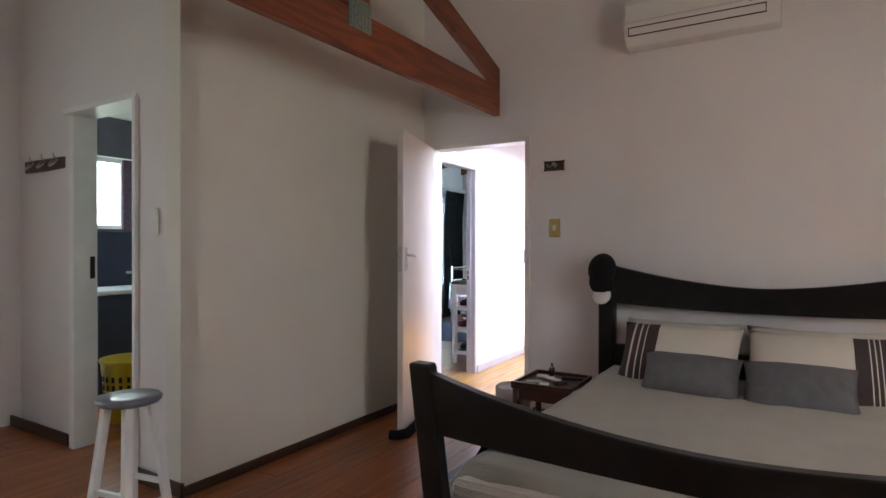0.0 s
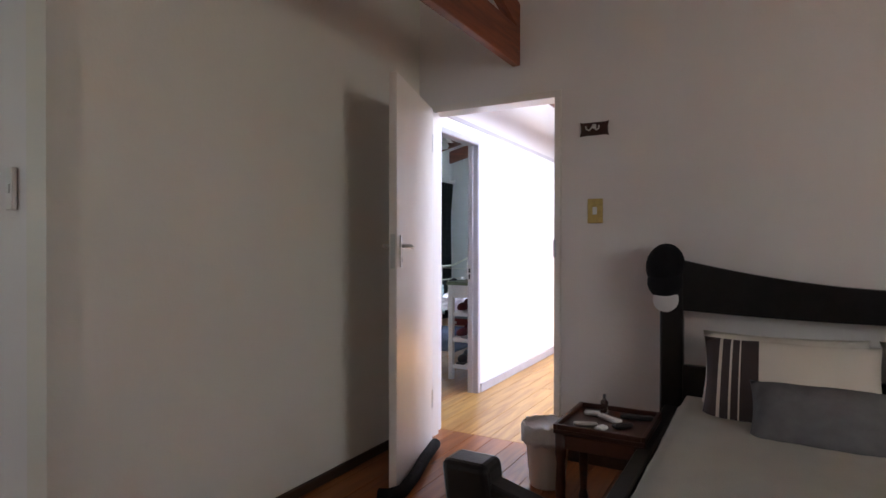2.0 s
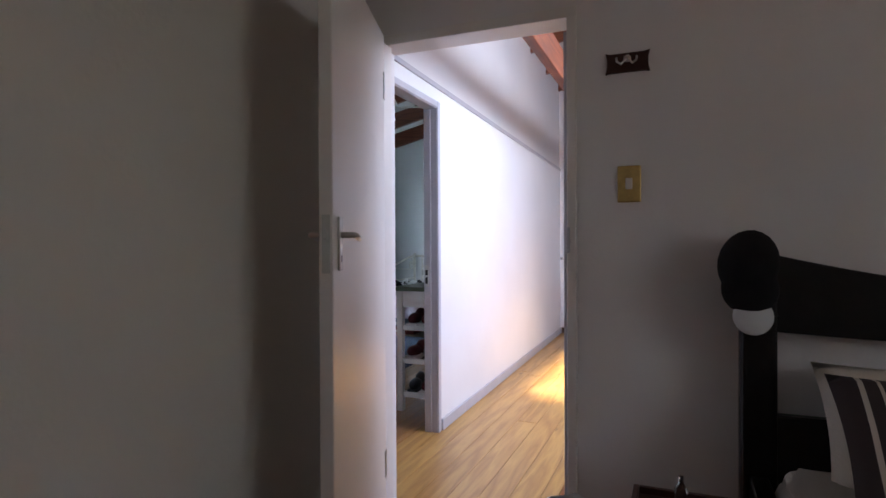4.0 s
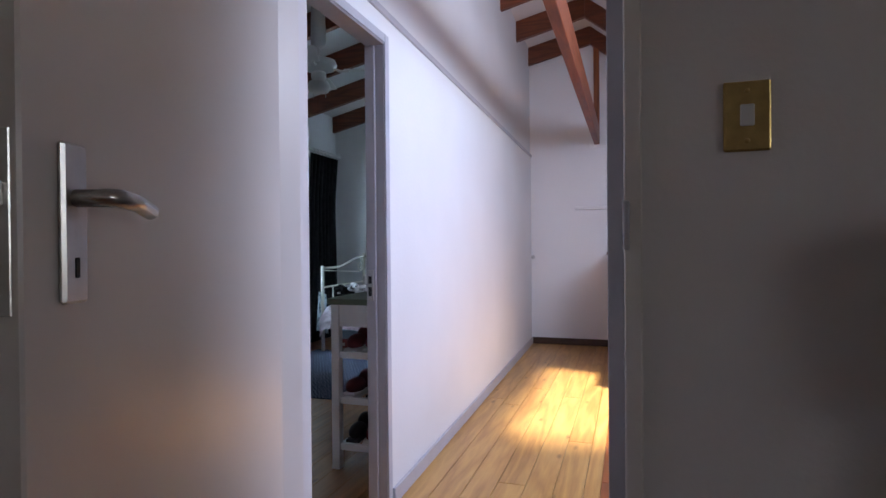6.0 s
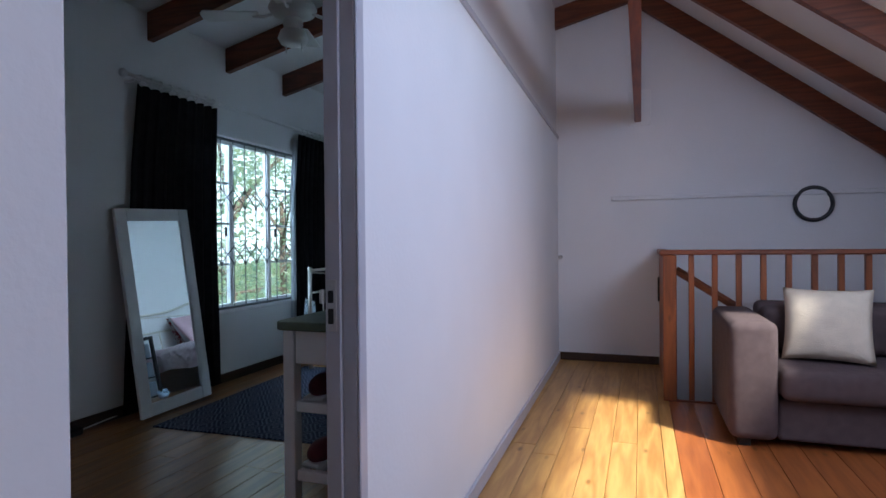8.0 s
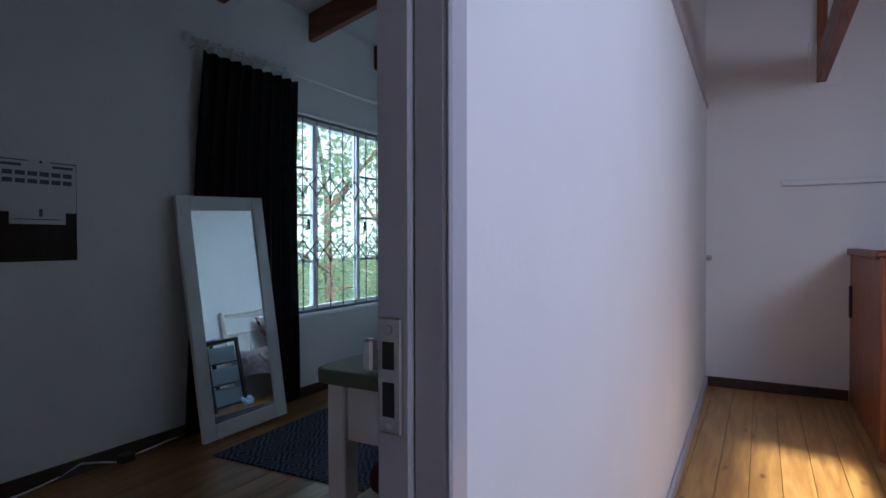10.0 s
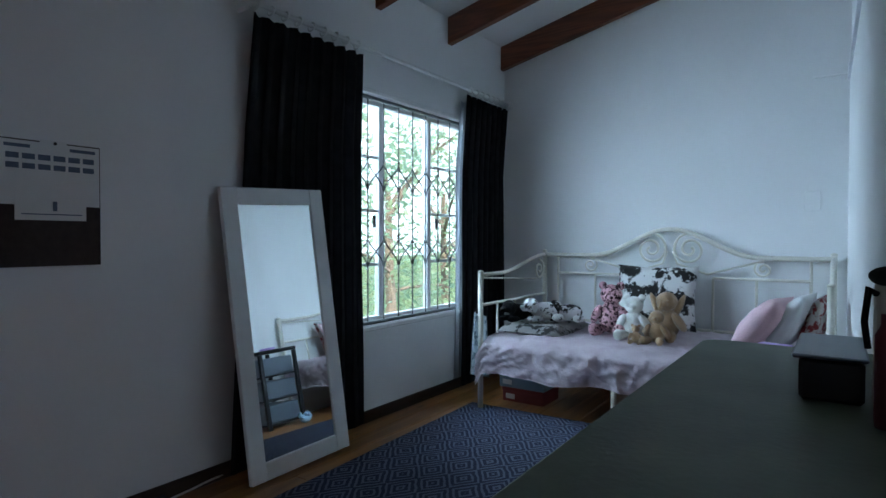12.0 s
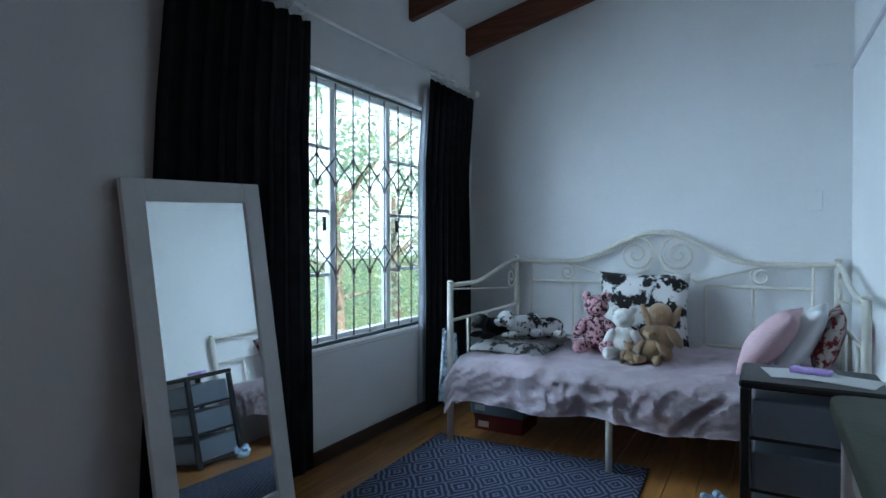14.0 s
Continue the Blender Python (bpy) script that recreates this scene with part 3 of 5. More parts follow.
# child's doorway on the landing: pressed steel frame, pale grey
kd = thing("door_2", (-2.64, 5.0, 0), "pale grey pressed-steel door frame, standing open", "door frame", kind="structure")
for side in (1, -1):
    def yy(a, b):
        return (a, b) if side > 0 else (10.02 - b, 10.02 - a)
    part("stop", box(-2.594, -2.548, *yy(5.42, 5.4445), 0, 2.03, 0.003), GREYGLOSS, kd)
    part("jamb", box(-2.5475, -2.506, *yy(5.427, 5.4445), 0, 2.03, 0.003), GREYGLOSS, kd)
    part("lip", box(-2.5055, -2.498, *yy(5.427, 5.468), 0, 2.075, 0.003), GREYGLOSS, kd)
part("head", box(-2.594, -2.506, 4.576, 5.444, 2.031, 2.059, 0.003), GREYGLOSS, kd)
part("head_lip", box(-2.5055, -2.498, 4.594, 5.426, 2.035, 2.075, 0.003), GREYGLOSS, kd)
sp = part("strike_plate", box(-2.590, -2.558, 5.4165, 5.4198, 0.915, 1.05, 0.002), CHROME, kd, "worn white-painted steel strike plate")
part("slot", box(-2.583, -2.567, 5.4155, 5.4163, 0.935, 0.975, 0.0), DARKGAP, sp)
part("slot", box(-2.583, -2.567, 5.4155, 5.4163, 0.99, 1.022, 0.0), DARKGAP, sp)
for z in (0.924, 1.036):
    part("screw", ball((-2.575, 5.4165, z), (0.006, 0.002, 0.006)), CHROME, sp)
part("latch_lip", box(-2.604, -2.591, 5.405, 5.4195, 0.988, 1.025, 0.003), CHROME, kd)

# bathroom doorway lining
bd = thing("door_3", (-3.26, 2.25, 0), "white-lined doorway into the bathroom, open", "doorway", kind="structure")
part("lining", box(-3.66, -3.605, 2.225, 2.372, 0, 2.08, 0.003), WHITEPAINT, bd)
part("lining", box(-2.862, -2.835, 2.165, 2.33, 0, 2.08, 0.003), WHITEPAINT, bd)
part("lining", box(-3.66, -2.862, 2.19, 2.37, 2.081, 2.115, 0.003), WHITEPAINT, bd)
part("strike", box(-3.6055, -3.602, 2.325, 2.355, 1.06, 1.20, 0.001), DARKGAP, bd)

# child's window: white steel casements with trellis security bars
win = thing("window_1", (XW - 0.1, 8.52, 0.60), "white steel casement window behind trellis security bars", "window", kind="structure")
Y0, Y1, Z0, Z1 = 7.70, 9.34, 0.60, 2.055
fx = XW - 0.10
for a in (box(fx - 0.02, fx + 0.02, Y0, Y1, Z0, Z0 + 0.04, 0.003), box(fx - 0.02, fx + 0.02, Y0, Y1, Z1 - 0.04, Z1, 0.003), box(fx - 0.02, fx + 0.02, Y0, Y0 + 0.04, Z0 + 0.04, Z1 - 0.04, 0.003), box(fx - 0.02, fx + 0.02, Y1 - 0.04, Y1, Z0 + 0.04, Z1 - 0.04, 0.003)):
    part("window_frame", a, WHITEPAINT, win)
for y in (8.24, 8.78):
    part("mullion", box(fx - 0.02, fx + 0.02, y - 0.022, y + 0.022, Z0 + 0.041, Z1 - 0.041, 0.003), WHITEPAINT, win)
for a, b in ((Y0 + 0.041, 8.217), (8.803, Y1 - 0.041)):
    for z in (0.98, 1.33, 1.68):
        part("glazing_bar", box(fx - 0.012, fx + 0.012, a, b, z - 0.01, z + 0.01, 0.002), WHITEPAINT, win)
for a, b in ((Y0 + 0.04, 8.218), (8.262, 8.758), (8.802, Y1 - 0.04)):
    p = part("pane", box(fx - 0.0275, fx - 0.0235, a, b, Z0 + 0.04, Z1 - 0.04), GLASS, win)
    p.visible_shadow = False
part("window_sill", box(XW - 0.08, XW + 0.006, Y0 - 0.03, Y1 + 0.03, Z0 - 0.035, Z0 - 0.003, 0.006), WHITEPAINT, win)
part("top_trim", box(XW - 0.08, XW + 0.012, Y0 - 0.02, Y1 + 0.02, Z1 + 0.001, Z1 + 0.028, 0.004), WHITEPAINT, win)
for y in (8.16, 8.86):
    part("catch", box(fx + 0.02, fx + 0.035, y - 0.012, y + 0.012, 1.22, 1.30, 0.004), BLACKPL, win)
grille = thing("security_grille", (XW - 0.03, 8.52, 0.60), "grey-painted trellis security bars inside the window", "security bars")
bx = XW - 0.035
n = 11
ys = [Y0 + 0.05 + i * (Y1 - Y0 - 0.10) / (n - 1) for i in range(n)]
for y in ys:
    part("bar", tube([(bx, y, Z0), (bx, y, Z1)], 0.005, None, 6), BARPAINT, grille)
for zc in (1.07, 1.56):
    for a, b in zip(ys, ys[1:]):
        h = (b - a) / 2
        for s in (1, -1):
            pts = []
            for k in range(9):
                u = k / 8
                w = 0.5 - 0.5 * math.cos(math.pi * u)
                pts.append((bx + 0.005 * s, a + 2 * h * w if s > 0 else b - 2 * h * w, zc + (u - 0.5) * 0.20))
            part("lattice", tube(pts, 0.0052, None, 5), BARPAINT, grille)
for z in (Z0 + 0.012, Z1 - 0.012):
    part("track", box(bx - 0.012, bx + 0.012, Y0, Y1, z - 0.010, z + 0.010, 0.002), BARPAINT, grille)

# bathroom and bedroom windows
for nm, x0, y0, y1, z0, z1 in (("window_2", XW - 0.1, 2.95, 3.90, 1.42, 2.08), ("window_3", 2.66, 1.0, 2.2, 1.2, 2.2), ("window_4", -4.58, -0.6, 0.6, 0.95, 2.2)):
    w = thing(nm, (x0, (y0 + y1) / 2, z0), "white-framed casement window", "window", kind="structure")
    ym = (y0 + y1) / 2
    for a in (box(x0 - 0.02, x0 + 0.02, y0, y1, z0, z0 + 0.04), box(x0 - 0.02, x0 + 0.02, y0, y1, z1 - 0.04, z1), box(x0 - 0.02, x0 + 0.02, y0, y0 + 0.04, z0 + 0.04, z1 - 0.04), box(x0 - 0.02, x0 + 0.02, y1 - 0.04, y1, z0 + 0.04, z1 - 0.04), box(x0 - 0.02, x0 + 0.02, ym - 0.02, ym + 0.02, z0 + 0.04, z1 - 0.04)):
        part("window_frame", a, WHITEPAINT, w)
    p = part("pane", box(x0 - 0.006, x0 - 0.002, y0 + 0.04, y1 - 0.04, z0 + 0.04, z1 - 0.04), GLASS, w)
    p.visible_shadow = False

# ---- outside: lawn and trees ----
structure("ground", box(-400, 400, -400, 400, -3.3, -3.0), GRASS, "lawn round the house, reaching the horizon")

# added emissive sheet behind the trees, so the window view burns out white
SKYGLOW = bpy.data.materials.new("glowing_sky_sheet")
SKYGLOW.use_nodes = True
hb = SKYGLOW.node_tree.nodes["Principled BSDF"]
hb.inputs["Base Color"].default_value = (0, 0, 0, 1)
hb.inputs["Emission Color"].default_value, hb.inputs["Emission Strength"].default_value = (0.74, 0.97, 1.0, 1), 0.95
structure("backdrop", box(-90.0, -89.5, -60, 260, -3.0, 70), SKYGLOW, "glowing sheet standing in for the overexposed sky beyond the trees")


def tree(x, y, h, spread, seed, leaves):
    rnd = random.Random(seed)
    t = thing("tree", (x, y, -3.0), "leafy garden tree in full sun outside the window", "tree", "garden trees")
    part("trunk", tube([(x, y, -3.0), (x + 0.1, y + 0.05, -1.2), (x - 0.05, y + 0.1, 0.5), (x, y, h * 0.5)], 0.16, None, 9, 0.06), BARK, t)
    verts, faces = [], []
    for c in range(26):
        a, rr, z = rnd.uniform(0, 6.283), spread * math.sqrt(rnd.random()), rnd.uniform(-2.0, h)
        cx, cy = x + rr * math.cos(a), y + rr * math.sin(a)
        if c % 4 == 0:
            part("limb", tube([(x, y, z * 0.5), ((x + cx) / 2, (y + cy) / 2, z * 0.8), (cx, cy, z)], 0.05, None, 6, 0.012), BARK, t)
        for k in range(leaves // 26):
            d = Vector((rnd.gauss(0, 1), rnd.gauss(0, 1), rnd.gauss(0, 1))) * 0.30
            p = Vector((cx, cy, z)) + d
            u = Vector((rnd.uniform(-1, 1), rnd.uniform(-1, 1), rnd.uniform(-0.6, 0.6))).normalized()
            v = u.orthogonal().normalized()
            s = rnd.uniform(0.045, 0.095)
            i = len(verts)
            verts += [p - u * s, p + v * s * 0.45, p + u * s, p - v * s * 0.45]
            faces.append((i, i + 1, i + 2, i + 3))
    o = ORIGIN[t.name]
    me = bpy.data.meshes.new("crown")
    me.from_pydata([v - o for v in verts], [], faces)
    me.materials.append(FOLIAGE)
    ob = new("crown", me)
    ob.parent = t
    ob["kind"] = "stuff"


for i, (x, y, h, sp_) in enumerate(((-8.6, 11.2, 3.0, 1.5), (-9.4, 14.0, 4.2, 1.8), (-10.5, 17.5, 4.6, 2.2), (-12.0, 21.5, 5.5, 2.6), (-8.4, 8.6, 1.6, 1.3))):
    tree(x - 0.6, y, h, sp_, i + 5, 2500)

# ---- bedroom things ----
bed = thing("double_bed", (0.04, 3.2, 0), "ebony-stained wooden king bed with curved head and foot boards", "bed")
CX, HW = 0.04, 0.91


def sag(u, top, dip, end):
    """Height of a curved rail: high at the ends, dipping in the middle."""
    return dip + (top - dip) * abs(u) ** end


def curved_rail(y0, y1, top, dip, drop_end, drop_mid, power, bot_power):
    us = [-1 + 2 * i / 28 for i in range(29)]
    up = [(CX + u * HW, sag(u, top, dip, power)) for u in us]
    lo = [(CX + u * HW, sag(u, top - drop_end, dip - drop_mid, bot_power)) for u in us]
    return prism(up + lo[::-1], 1, y0, y1, 0.006)


headboard = part("headboard", curved_rail(4.25, 4.31, 1.155, 1.02, 0.26, 0.15, 1.7, 2.2), EBONY, bed)
part("lower_rail", box(CX - HW, CX + HW, 4.255, 4.30, 0.30, 0.62, 0.006), EBONY, bed)
for s in (-1, 1):
    x = CX + s * (HW - 0.005)
    part("head_post", box(x - 0.055, x + 0.055, 4.24, 4.32, 0, 1.14, 0.018, None, None, 3), EBONY, bed)
    part("foot_post", box(x - 0.04, x + 0.04, 1.985, 2.05, 0, 0.875, 0.012, None, Matrix(((1, 0, s * 0.13, -s * 0.114), (0, 1, 0, 0), (0, 0, 1, 0), (0, 0, 0, 1))), 3), EBONY, bed)
    part("side_rail", box(x - 0.03, x + 0.03, 2.06, 4.24, 0.24, 0.42, 0.006), EBONY, bed)
part("footboard", curved_rail(1.995, 2.04, 0.86, 0.725, 0.21, 0.105, 1.9, 2.0), EBONY, bed)
part("foot_rail", box(CX - HW + 0.05, CX + HW - 0.05, 2.0, 2.035, 0.14, 0.43, 0.006), EBONY, bed)
part("mattress", box(CX - 0.85, CX + 0.85, 2.08, 4.23, 0.33, 0.475, 0.05, None, None, 3), LINEN, bed)


def cover(x0, x1, y0, y1, z, drop, wave, seed, nx=48, ny=48, hang=(1, 1, 1, 1), thick=0.02):
    """A spread lying on a bed, falling over its edges in soft folds."""
    b = bmesh.new()
    g = []
    mx = 0.06
    for j in range(ny + 1):
        row = []
        for i in range(nx + 1):
            u, v = i / nx, j / ny
            x, y = x0 + (x1 - x0) * u, y0 + (y1 - y0) * v
            e = min((x - x0) if hang[0] else 9, (x1 - x) if hang[1] else 9, (y - y0) if hang[2] else 9, (y1 - y) if hang[3] else 9)
            zz = z + 0.012 * noise.noise((x * 3 + seed, y * 3, 0)) + 0.005 * noise.noise((x * 14, y * 14, seed))
            dz = 0
            if e < mx:
                k = 1 - e / mx
                dz = drop * k
                x += (0.03 if x > (x0 + x1) / 2 else -0.03) * wave * math.sin(y * 38 + seed) * k * (1 if min(x - x0, x1 - x) < mx + 0.03 else 0)
                y += wave * 0.03 * math.sin(x * 34 + 2 * math.sin(x * 7)) * k * (1 if min(y - y0, y1 - y) < mx + 0.03 else 0)
            row.append(b.verts.new((x, y, zz - dz)))
        g.append(row)
    for j in range(ny):
        for i in range(nx):
            b.faces.new((g[j][i], g[j][i + 1], g[j + 1][i + 1], g[j + 1][i]))
    geom = bmesh.ops.solidify(b, geom=b.faces[:], thickness=thick)
    return b


single("bedspread", cover(CX - 0.89, CX + 0.89, 2.07, 4.20, 0.505, 0.19, 0.6, 1.0), LINEN, "cream linen bedspread smoothed over the king bed", "bedspread", smooth=True)
single("bed_throw", cover(CX - 0.897, CX + 0.897, 2.30, 2.62, 0.52, 0.15, 0.6, 4.0, 50, 24, (1, 1, 0, 0)), THROW, "charcoal ribbed throw folded across the bed foot", "throw", smooth=True)
STR_L = stripes("striped_linen_a", (0.68, 0.62, 0.54), (0.055, 0.040, 0.040), [-0.85, -0.635, -0.622, -0.59, -0.582, -0.555, -0.549, -0.48], 0)
STR_R = stripes("striped_linen_b", (0.68, 0.62, 0.54), (0.055, 0.040, 0.040), [-0.2, 0.47, 0.535, 0.541, 0.56, 0.566, 0.585, 0.591, 1.3], 0, False)


def lean(x, y, z, tilt, turn=0):
    return Matrix.Translation((x, y, z)) @ Matrix.Rotation(radians(turn), 4, "Z") @ Matrix.Rotation(radians(-tilt), 4, "X")


for x, m_, lab, sd in ((-0.37, STR_L, "cream pillow striped dark brown at one end", 1), (0.32, STR_R, "cream pillow striped dark brown at one end", 3)):
    single("pillow", pillow(0.67, 0.50, 0.20, lean(x, 3.97, 0.610, 44), 16, 0.5, sd), m_, lab + " on the bed", "pillow", smooth=True, group="bed pillows")
for x, sd in ((-0.36, 6), (0.33, 7)):
    single("pillow", pillow(0.66, 0.44, 0.16, lean(x - 0.03, 4.13, 0.625, 36), 14, 0.5, sd), LINEN, "plain cream pillow propped against the headboard", "pillow", smooth=True, group="bed pillows")
for x, sd, tr in ((-0.265, 11, -2), (0.235, 12, 2)):
    single("cushion", pillow(0.50, 0.29, 0.17, lean(x, 3.70, 0.570, 44, tr), 14, 0.4, sd), GREYCLOTH, "mid-grey rectangular cushion lying on the bed", "cushion", smooth=True, group="grey bed cushions")

# cap hung on the bed post
cap = thing("baseball_cap", (-0.90, 4.27, 1.10), "black baseball cap with white visor on the bedpost", "cap")
bm = ball((-0.895, 4.255, 1.112), (0.092, 0.10, 0.112), None, (0, 10, 0), 20)
part("crown", bm, CAPBLACK, cap, "", True)
bm = ball((-0.885, 4.21, 0.945), (0.060, 0.026, 0.062), None, (-18, 8, 0), 18)
part("visor", bm, WHITECLOTH, cap, "white curved visor", True)
part("band", ball((-0.892, 4.236, 1.03), (0.086, 0.072, 0.085), None, (-10, 8, 0), 16), CAPBLACK, cap, "", True)

# tray table, things on it, bin
tb = thing("bedside_table", (-1.04, 3.72, 0), "dark mahogany tray-top bedside table cluttered with small things", "bedside table")
part("tabletop", box(-1.23, -0.86, 3.52, 3.92, 0.425, 0.443, 0.003), MAHOGANY, tb)
for a in (box(-1.23, -1.214, 3.52, 3.92, 0.4435, 0.465, 0.002), box(-0.876, -0.86, 3.52, 3.92, 0.4435, 0.465, 0.002), box(-1.2135, -0.8765, 3.52, 3.536, 0.4435, 0.465, 0.002), box(-1.2135, -0.8765, 3.904, 3.92, 0.4435, 0.465, 0.002)):
    part("tray_rim", a, MAHOGANY, tb)
for x in (-1.205, -0.885):
    for y in (3.545, 3.895):
        b = lathe([(0.020, 0), (0.024, 0.03), (0.016, 0.06), (0.022, 0.2), (0.017, 0.3), (0.024, 0.34), (0.024, 0.425)], (x, y, 0), 12)
        part("leg", b, MAHOGANY, tb, "", True)
part("apron", box(-1.19, -0.90, 3.535, 3.55, 0.36, 0.425, 0.003), MAHOGANY, tb)
part("apron", box(-1.213, -1.20, 3.56, 3.88, 0.36, 0.425, 0.003), MAHOGANY, tb)
for i, (x, y, l, a, m_, nm) in enumerate(((-1.12, 3.62, 0.10, 20, CHROME, "spectacles_case"), (-1.05, 3.75, 0.12, -30, PLASTIC, "remote_control"), (-0.98, 3.68, 0.09, 50, BLACKPL, "phone_charger"), (-1.14, 3.80, 0.07, 5, PLASTIC, "pill_box"), (-0.95, 3.83, 0.14, 12, BLACKPL, "remote_control"), (-1.05, 3.60, 0.06, 70, PAPER, "folded_note"))):
    b = box(-l / 2, l / 2, -0.018, 0.018, 0, 0.018, 0.006, None, Matrix.Translation((x, y, 0.4436)) @ Matrix.Rotation(radians(a), 4, "Z"))
    single(nm, b, m_, "small everyday item lying on the mahogany tray table", nm.replace("_", " "))
single("glass_bottle", lathe([(0.016, 0), (0.018, 0.01), (0.018, 0.05), (0.007, 0.065), (0.007, 0.085)], (-1.10, 3.86, 0.444), 12), GLASS, "tiny clear glass bottle on the tray table", "bottle", smooth=True)
bn = thing("waste_bin", (-1.42, 4.0, 0), "small white plastic waste bin with a bag liner", "waste bin")
part("bucket", lathe([(0.085, 0), (0.09, 0.01), (0.115, 0.30), (0.12, 0.305), (0.11, 0.305), (0.086, 0.02)], (-1.42, 4.0, 0), 24), PLASTIC, bn, "", True)
b = lathe([(0.122, 0.22), (0.128, 0.25), (0.124, 0.31), (0.115, 0.318), (0.105, 0.30)], (-1.42, 4.0, 0), 30)
for v in b.verts:
    v.co += Vector((0.008 * math.sin(v.co.x * 190), 0.008 * math.sin(v.co.y * 170), 0.008 * math.sin(v.co.x * 80 + v.co.y * 120)))
part("liner", b, WHITECLOTH, bn, "crumpled white bin liner", True)

# wall fixtures
hk = thing("coat_hook", (-1.282, 4.37, 1.856), "chrome double hook on a dark wooden plate", "coat hook")
ol = [(-1.362, 1.816), (-1.345, 1.820), (-1.22, 1.820), (-1.202, 1.816), (-1.208, 1.84), (-1.208, 1.872), (-1.202, 1.896), (-1.22, 1.891), (-1.345, 1.891), (-1.362, 1.896), (-1.356, 1.872), (-1.356, 1.84)]
part("plate", prism(ol, 1, 4.366, 4.379, 0.002), MAHOGANY, hk)
for s in (-1, 1):
    part("hook", tube([(-1.282, 4.366, 1.866), (-1.282 + s * 0.006, 4.345, 1.86), (-1.282 + s * 0.02, 4.335, 1.842), (-1.282 + s * 0.034, 4.33, 1.85), (-1.282 + s * 0.036, 4.328, 1.865)], 0.004, None, 8), CHROME, hk, "", True)
part("boss", ball((-1.282, 4.362, 1.868), (0.014, 0.008, 0.014)), CHROME, hk, "", True)
sw = thing("light_switch", (-1.277, 4.37, 1.40), "aged brass light switch plate with one rocker", "light switch")
part("plate", box(-1.319, -1.235, 4.370, 4.379, 1.335, 1.471, 0.004, None, None, 2), BRASS, sw)
part("rocker", box(-1.290, -1.265, 4.364, 4.3695, 1.383, 1.425, 0.002), PLASTIC, sw, "cream switch rocker")
for z in (1.355, 1.452):
    part("screw", ball((-1.277, 4.3695, z), (0.005, 0.002, 0.005)), BRASS, sw)
s2 = thing("light_switch", (-2.64, 2.17, 1.40), "narrow white plastic light switch", "light switch")
part("plate", box(-2.665, -2.625, 2.155, 2.1735, 1.325, 1.468, 0.003), PLASTIC, s2)
part("rocker", box(-2.655, -2.635, 2.150, 2.1545, 1.38, 1.41, 0.001), PLASTIC, s2)
h2 = thing("coat_rack", (-4.05, 2.27, 1.80), "dark wooden rack with chrome hooks", "coat rack")
part("board", box(-4.32, -3.76, 2.255, 2.275, 1.765, 1.845, 0.006), MAHOGANY, h2)
for x in (-4.20, -4.04, -3.88):
    part("hook", tube([(x, 2.255, 1.83), (x, 2.235, 1.858), (x, 2.238, 1.874)], 0.0035, None, 8), CHROME, h2, "", True)
    part("hook", tube([(x - 0.03, 2.25, 1.825), (x - 0.03, 2.225, 1.795), (x, 2.215, 1.782), (x + 0.03, 2.225, 1.795), (x + 0.03, 2.25, 1.825)], 0.006, None, 8), CHROME, h2, "", True)


def air_conditioner(x, y, z, w, m):
    """A split-unit indoor head; its back on the plane y = 0 of its pose, facing -y."""
    e = thing("air_conditioner", m @ Vector((0, 0, 0)), "white wall-mounted split air conditioner with closed louvre", "air conditioner")
    ol = [(0, 0.0), (-0.13, 0.0), (-0.19, 0.05), (-0.205, 0.12), (-0.195, 0.25), (-0.17, 0.285), (0, 0.285)]

    def put(b):
        bmesh.ops.transform(b, matrix=m, verts=b.verts)
        return b
    part("body", put(prism(ol, 0, -w / 2, w / 2, 0.012)), PLASTIC, e)
    for z, y in ((0.098, -0.2035), (0.050, -0.1925)):
        part("slot", put(box(-w / 2 + 0.03, w / 2 - 0.07, y - 0.003, y + 0.02, z, z + 0.005)), DARKGAP, e)
    for x in (-w / 2 + 0.03, w / 2 - 0.075):
        part("slot", put(prism([(-0.175, 0.050), (-0.1955, 0.050), (-0.2065, 0.1025), (-0.18, 0.1025)], 0, x, x + 0.004)), DARKGAP, e)
    part("panel_seam", put(box(-w / 2 + 0.01, w / 2 - 0.01, -0.2065, -0.18, 0.135, 0.138)), GREYGLOSS, e)
    part("display", put(box(w / 2 - 0.16, w / 2 - 0.14, -0.2085, -0.2055, 0.125, 0.135, 0.0)), BLACKPL, e)
    return e


air_conditioner(0, 0, 0, 0.88, Matrix.Translation((-0.300, 4.378, 2.575)))
air_conditioner(0, 0, 0, 0.80, Matrix.Translation((XW + 0.001, 5.99, 2.27)) @ Matrix.Rotation(radians(90), 4, "Z"))

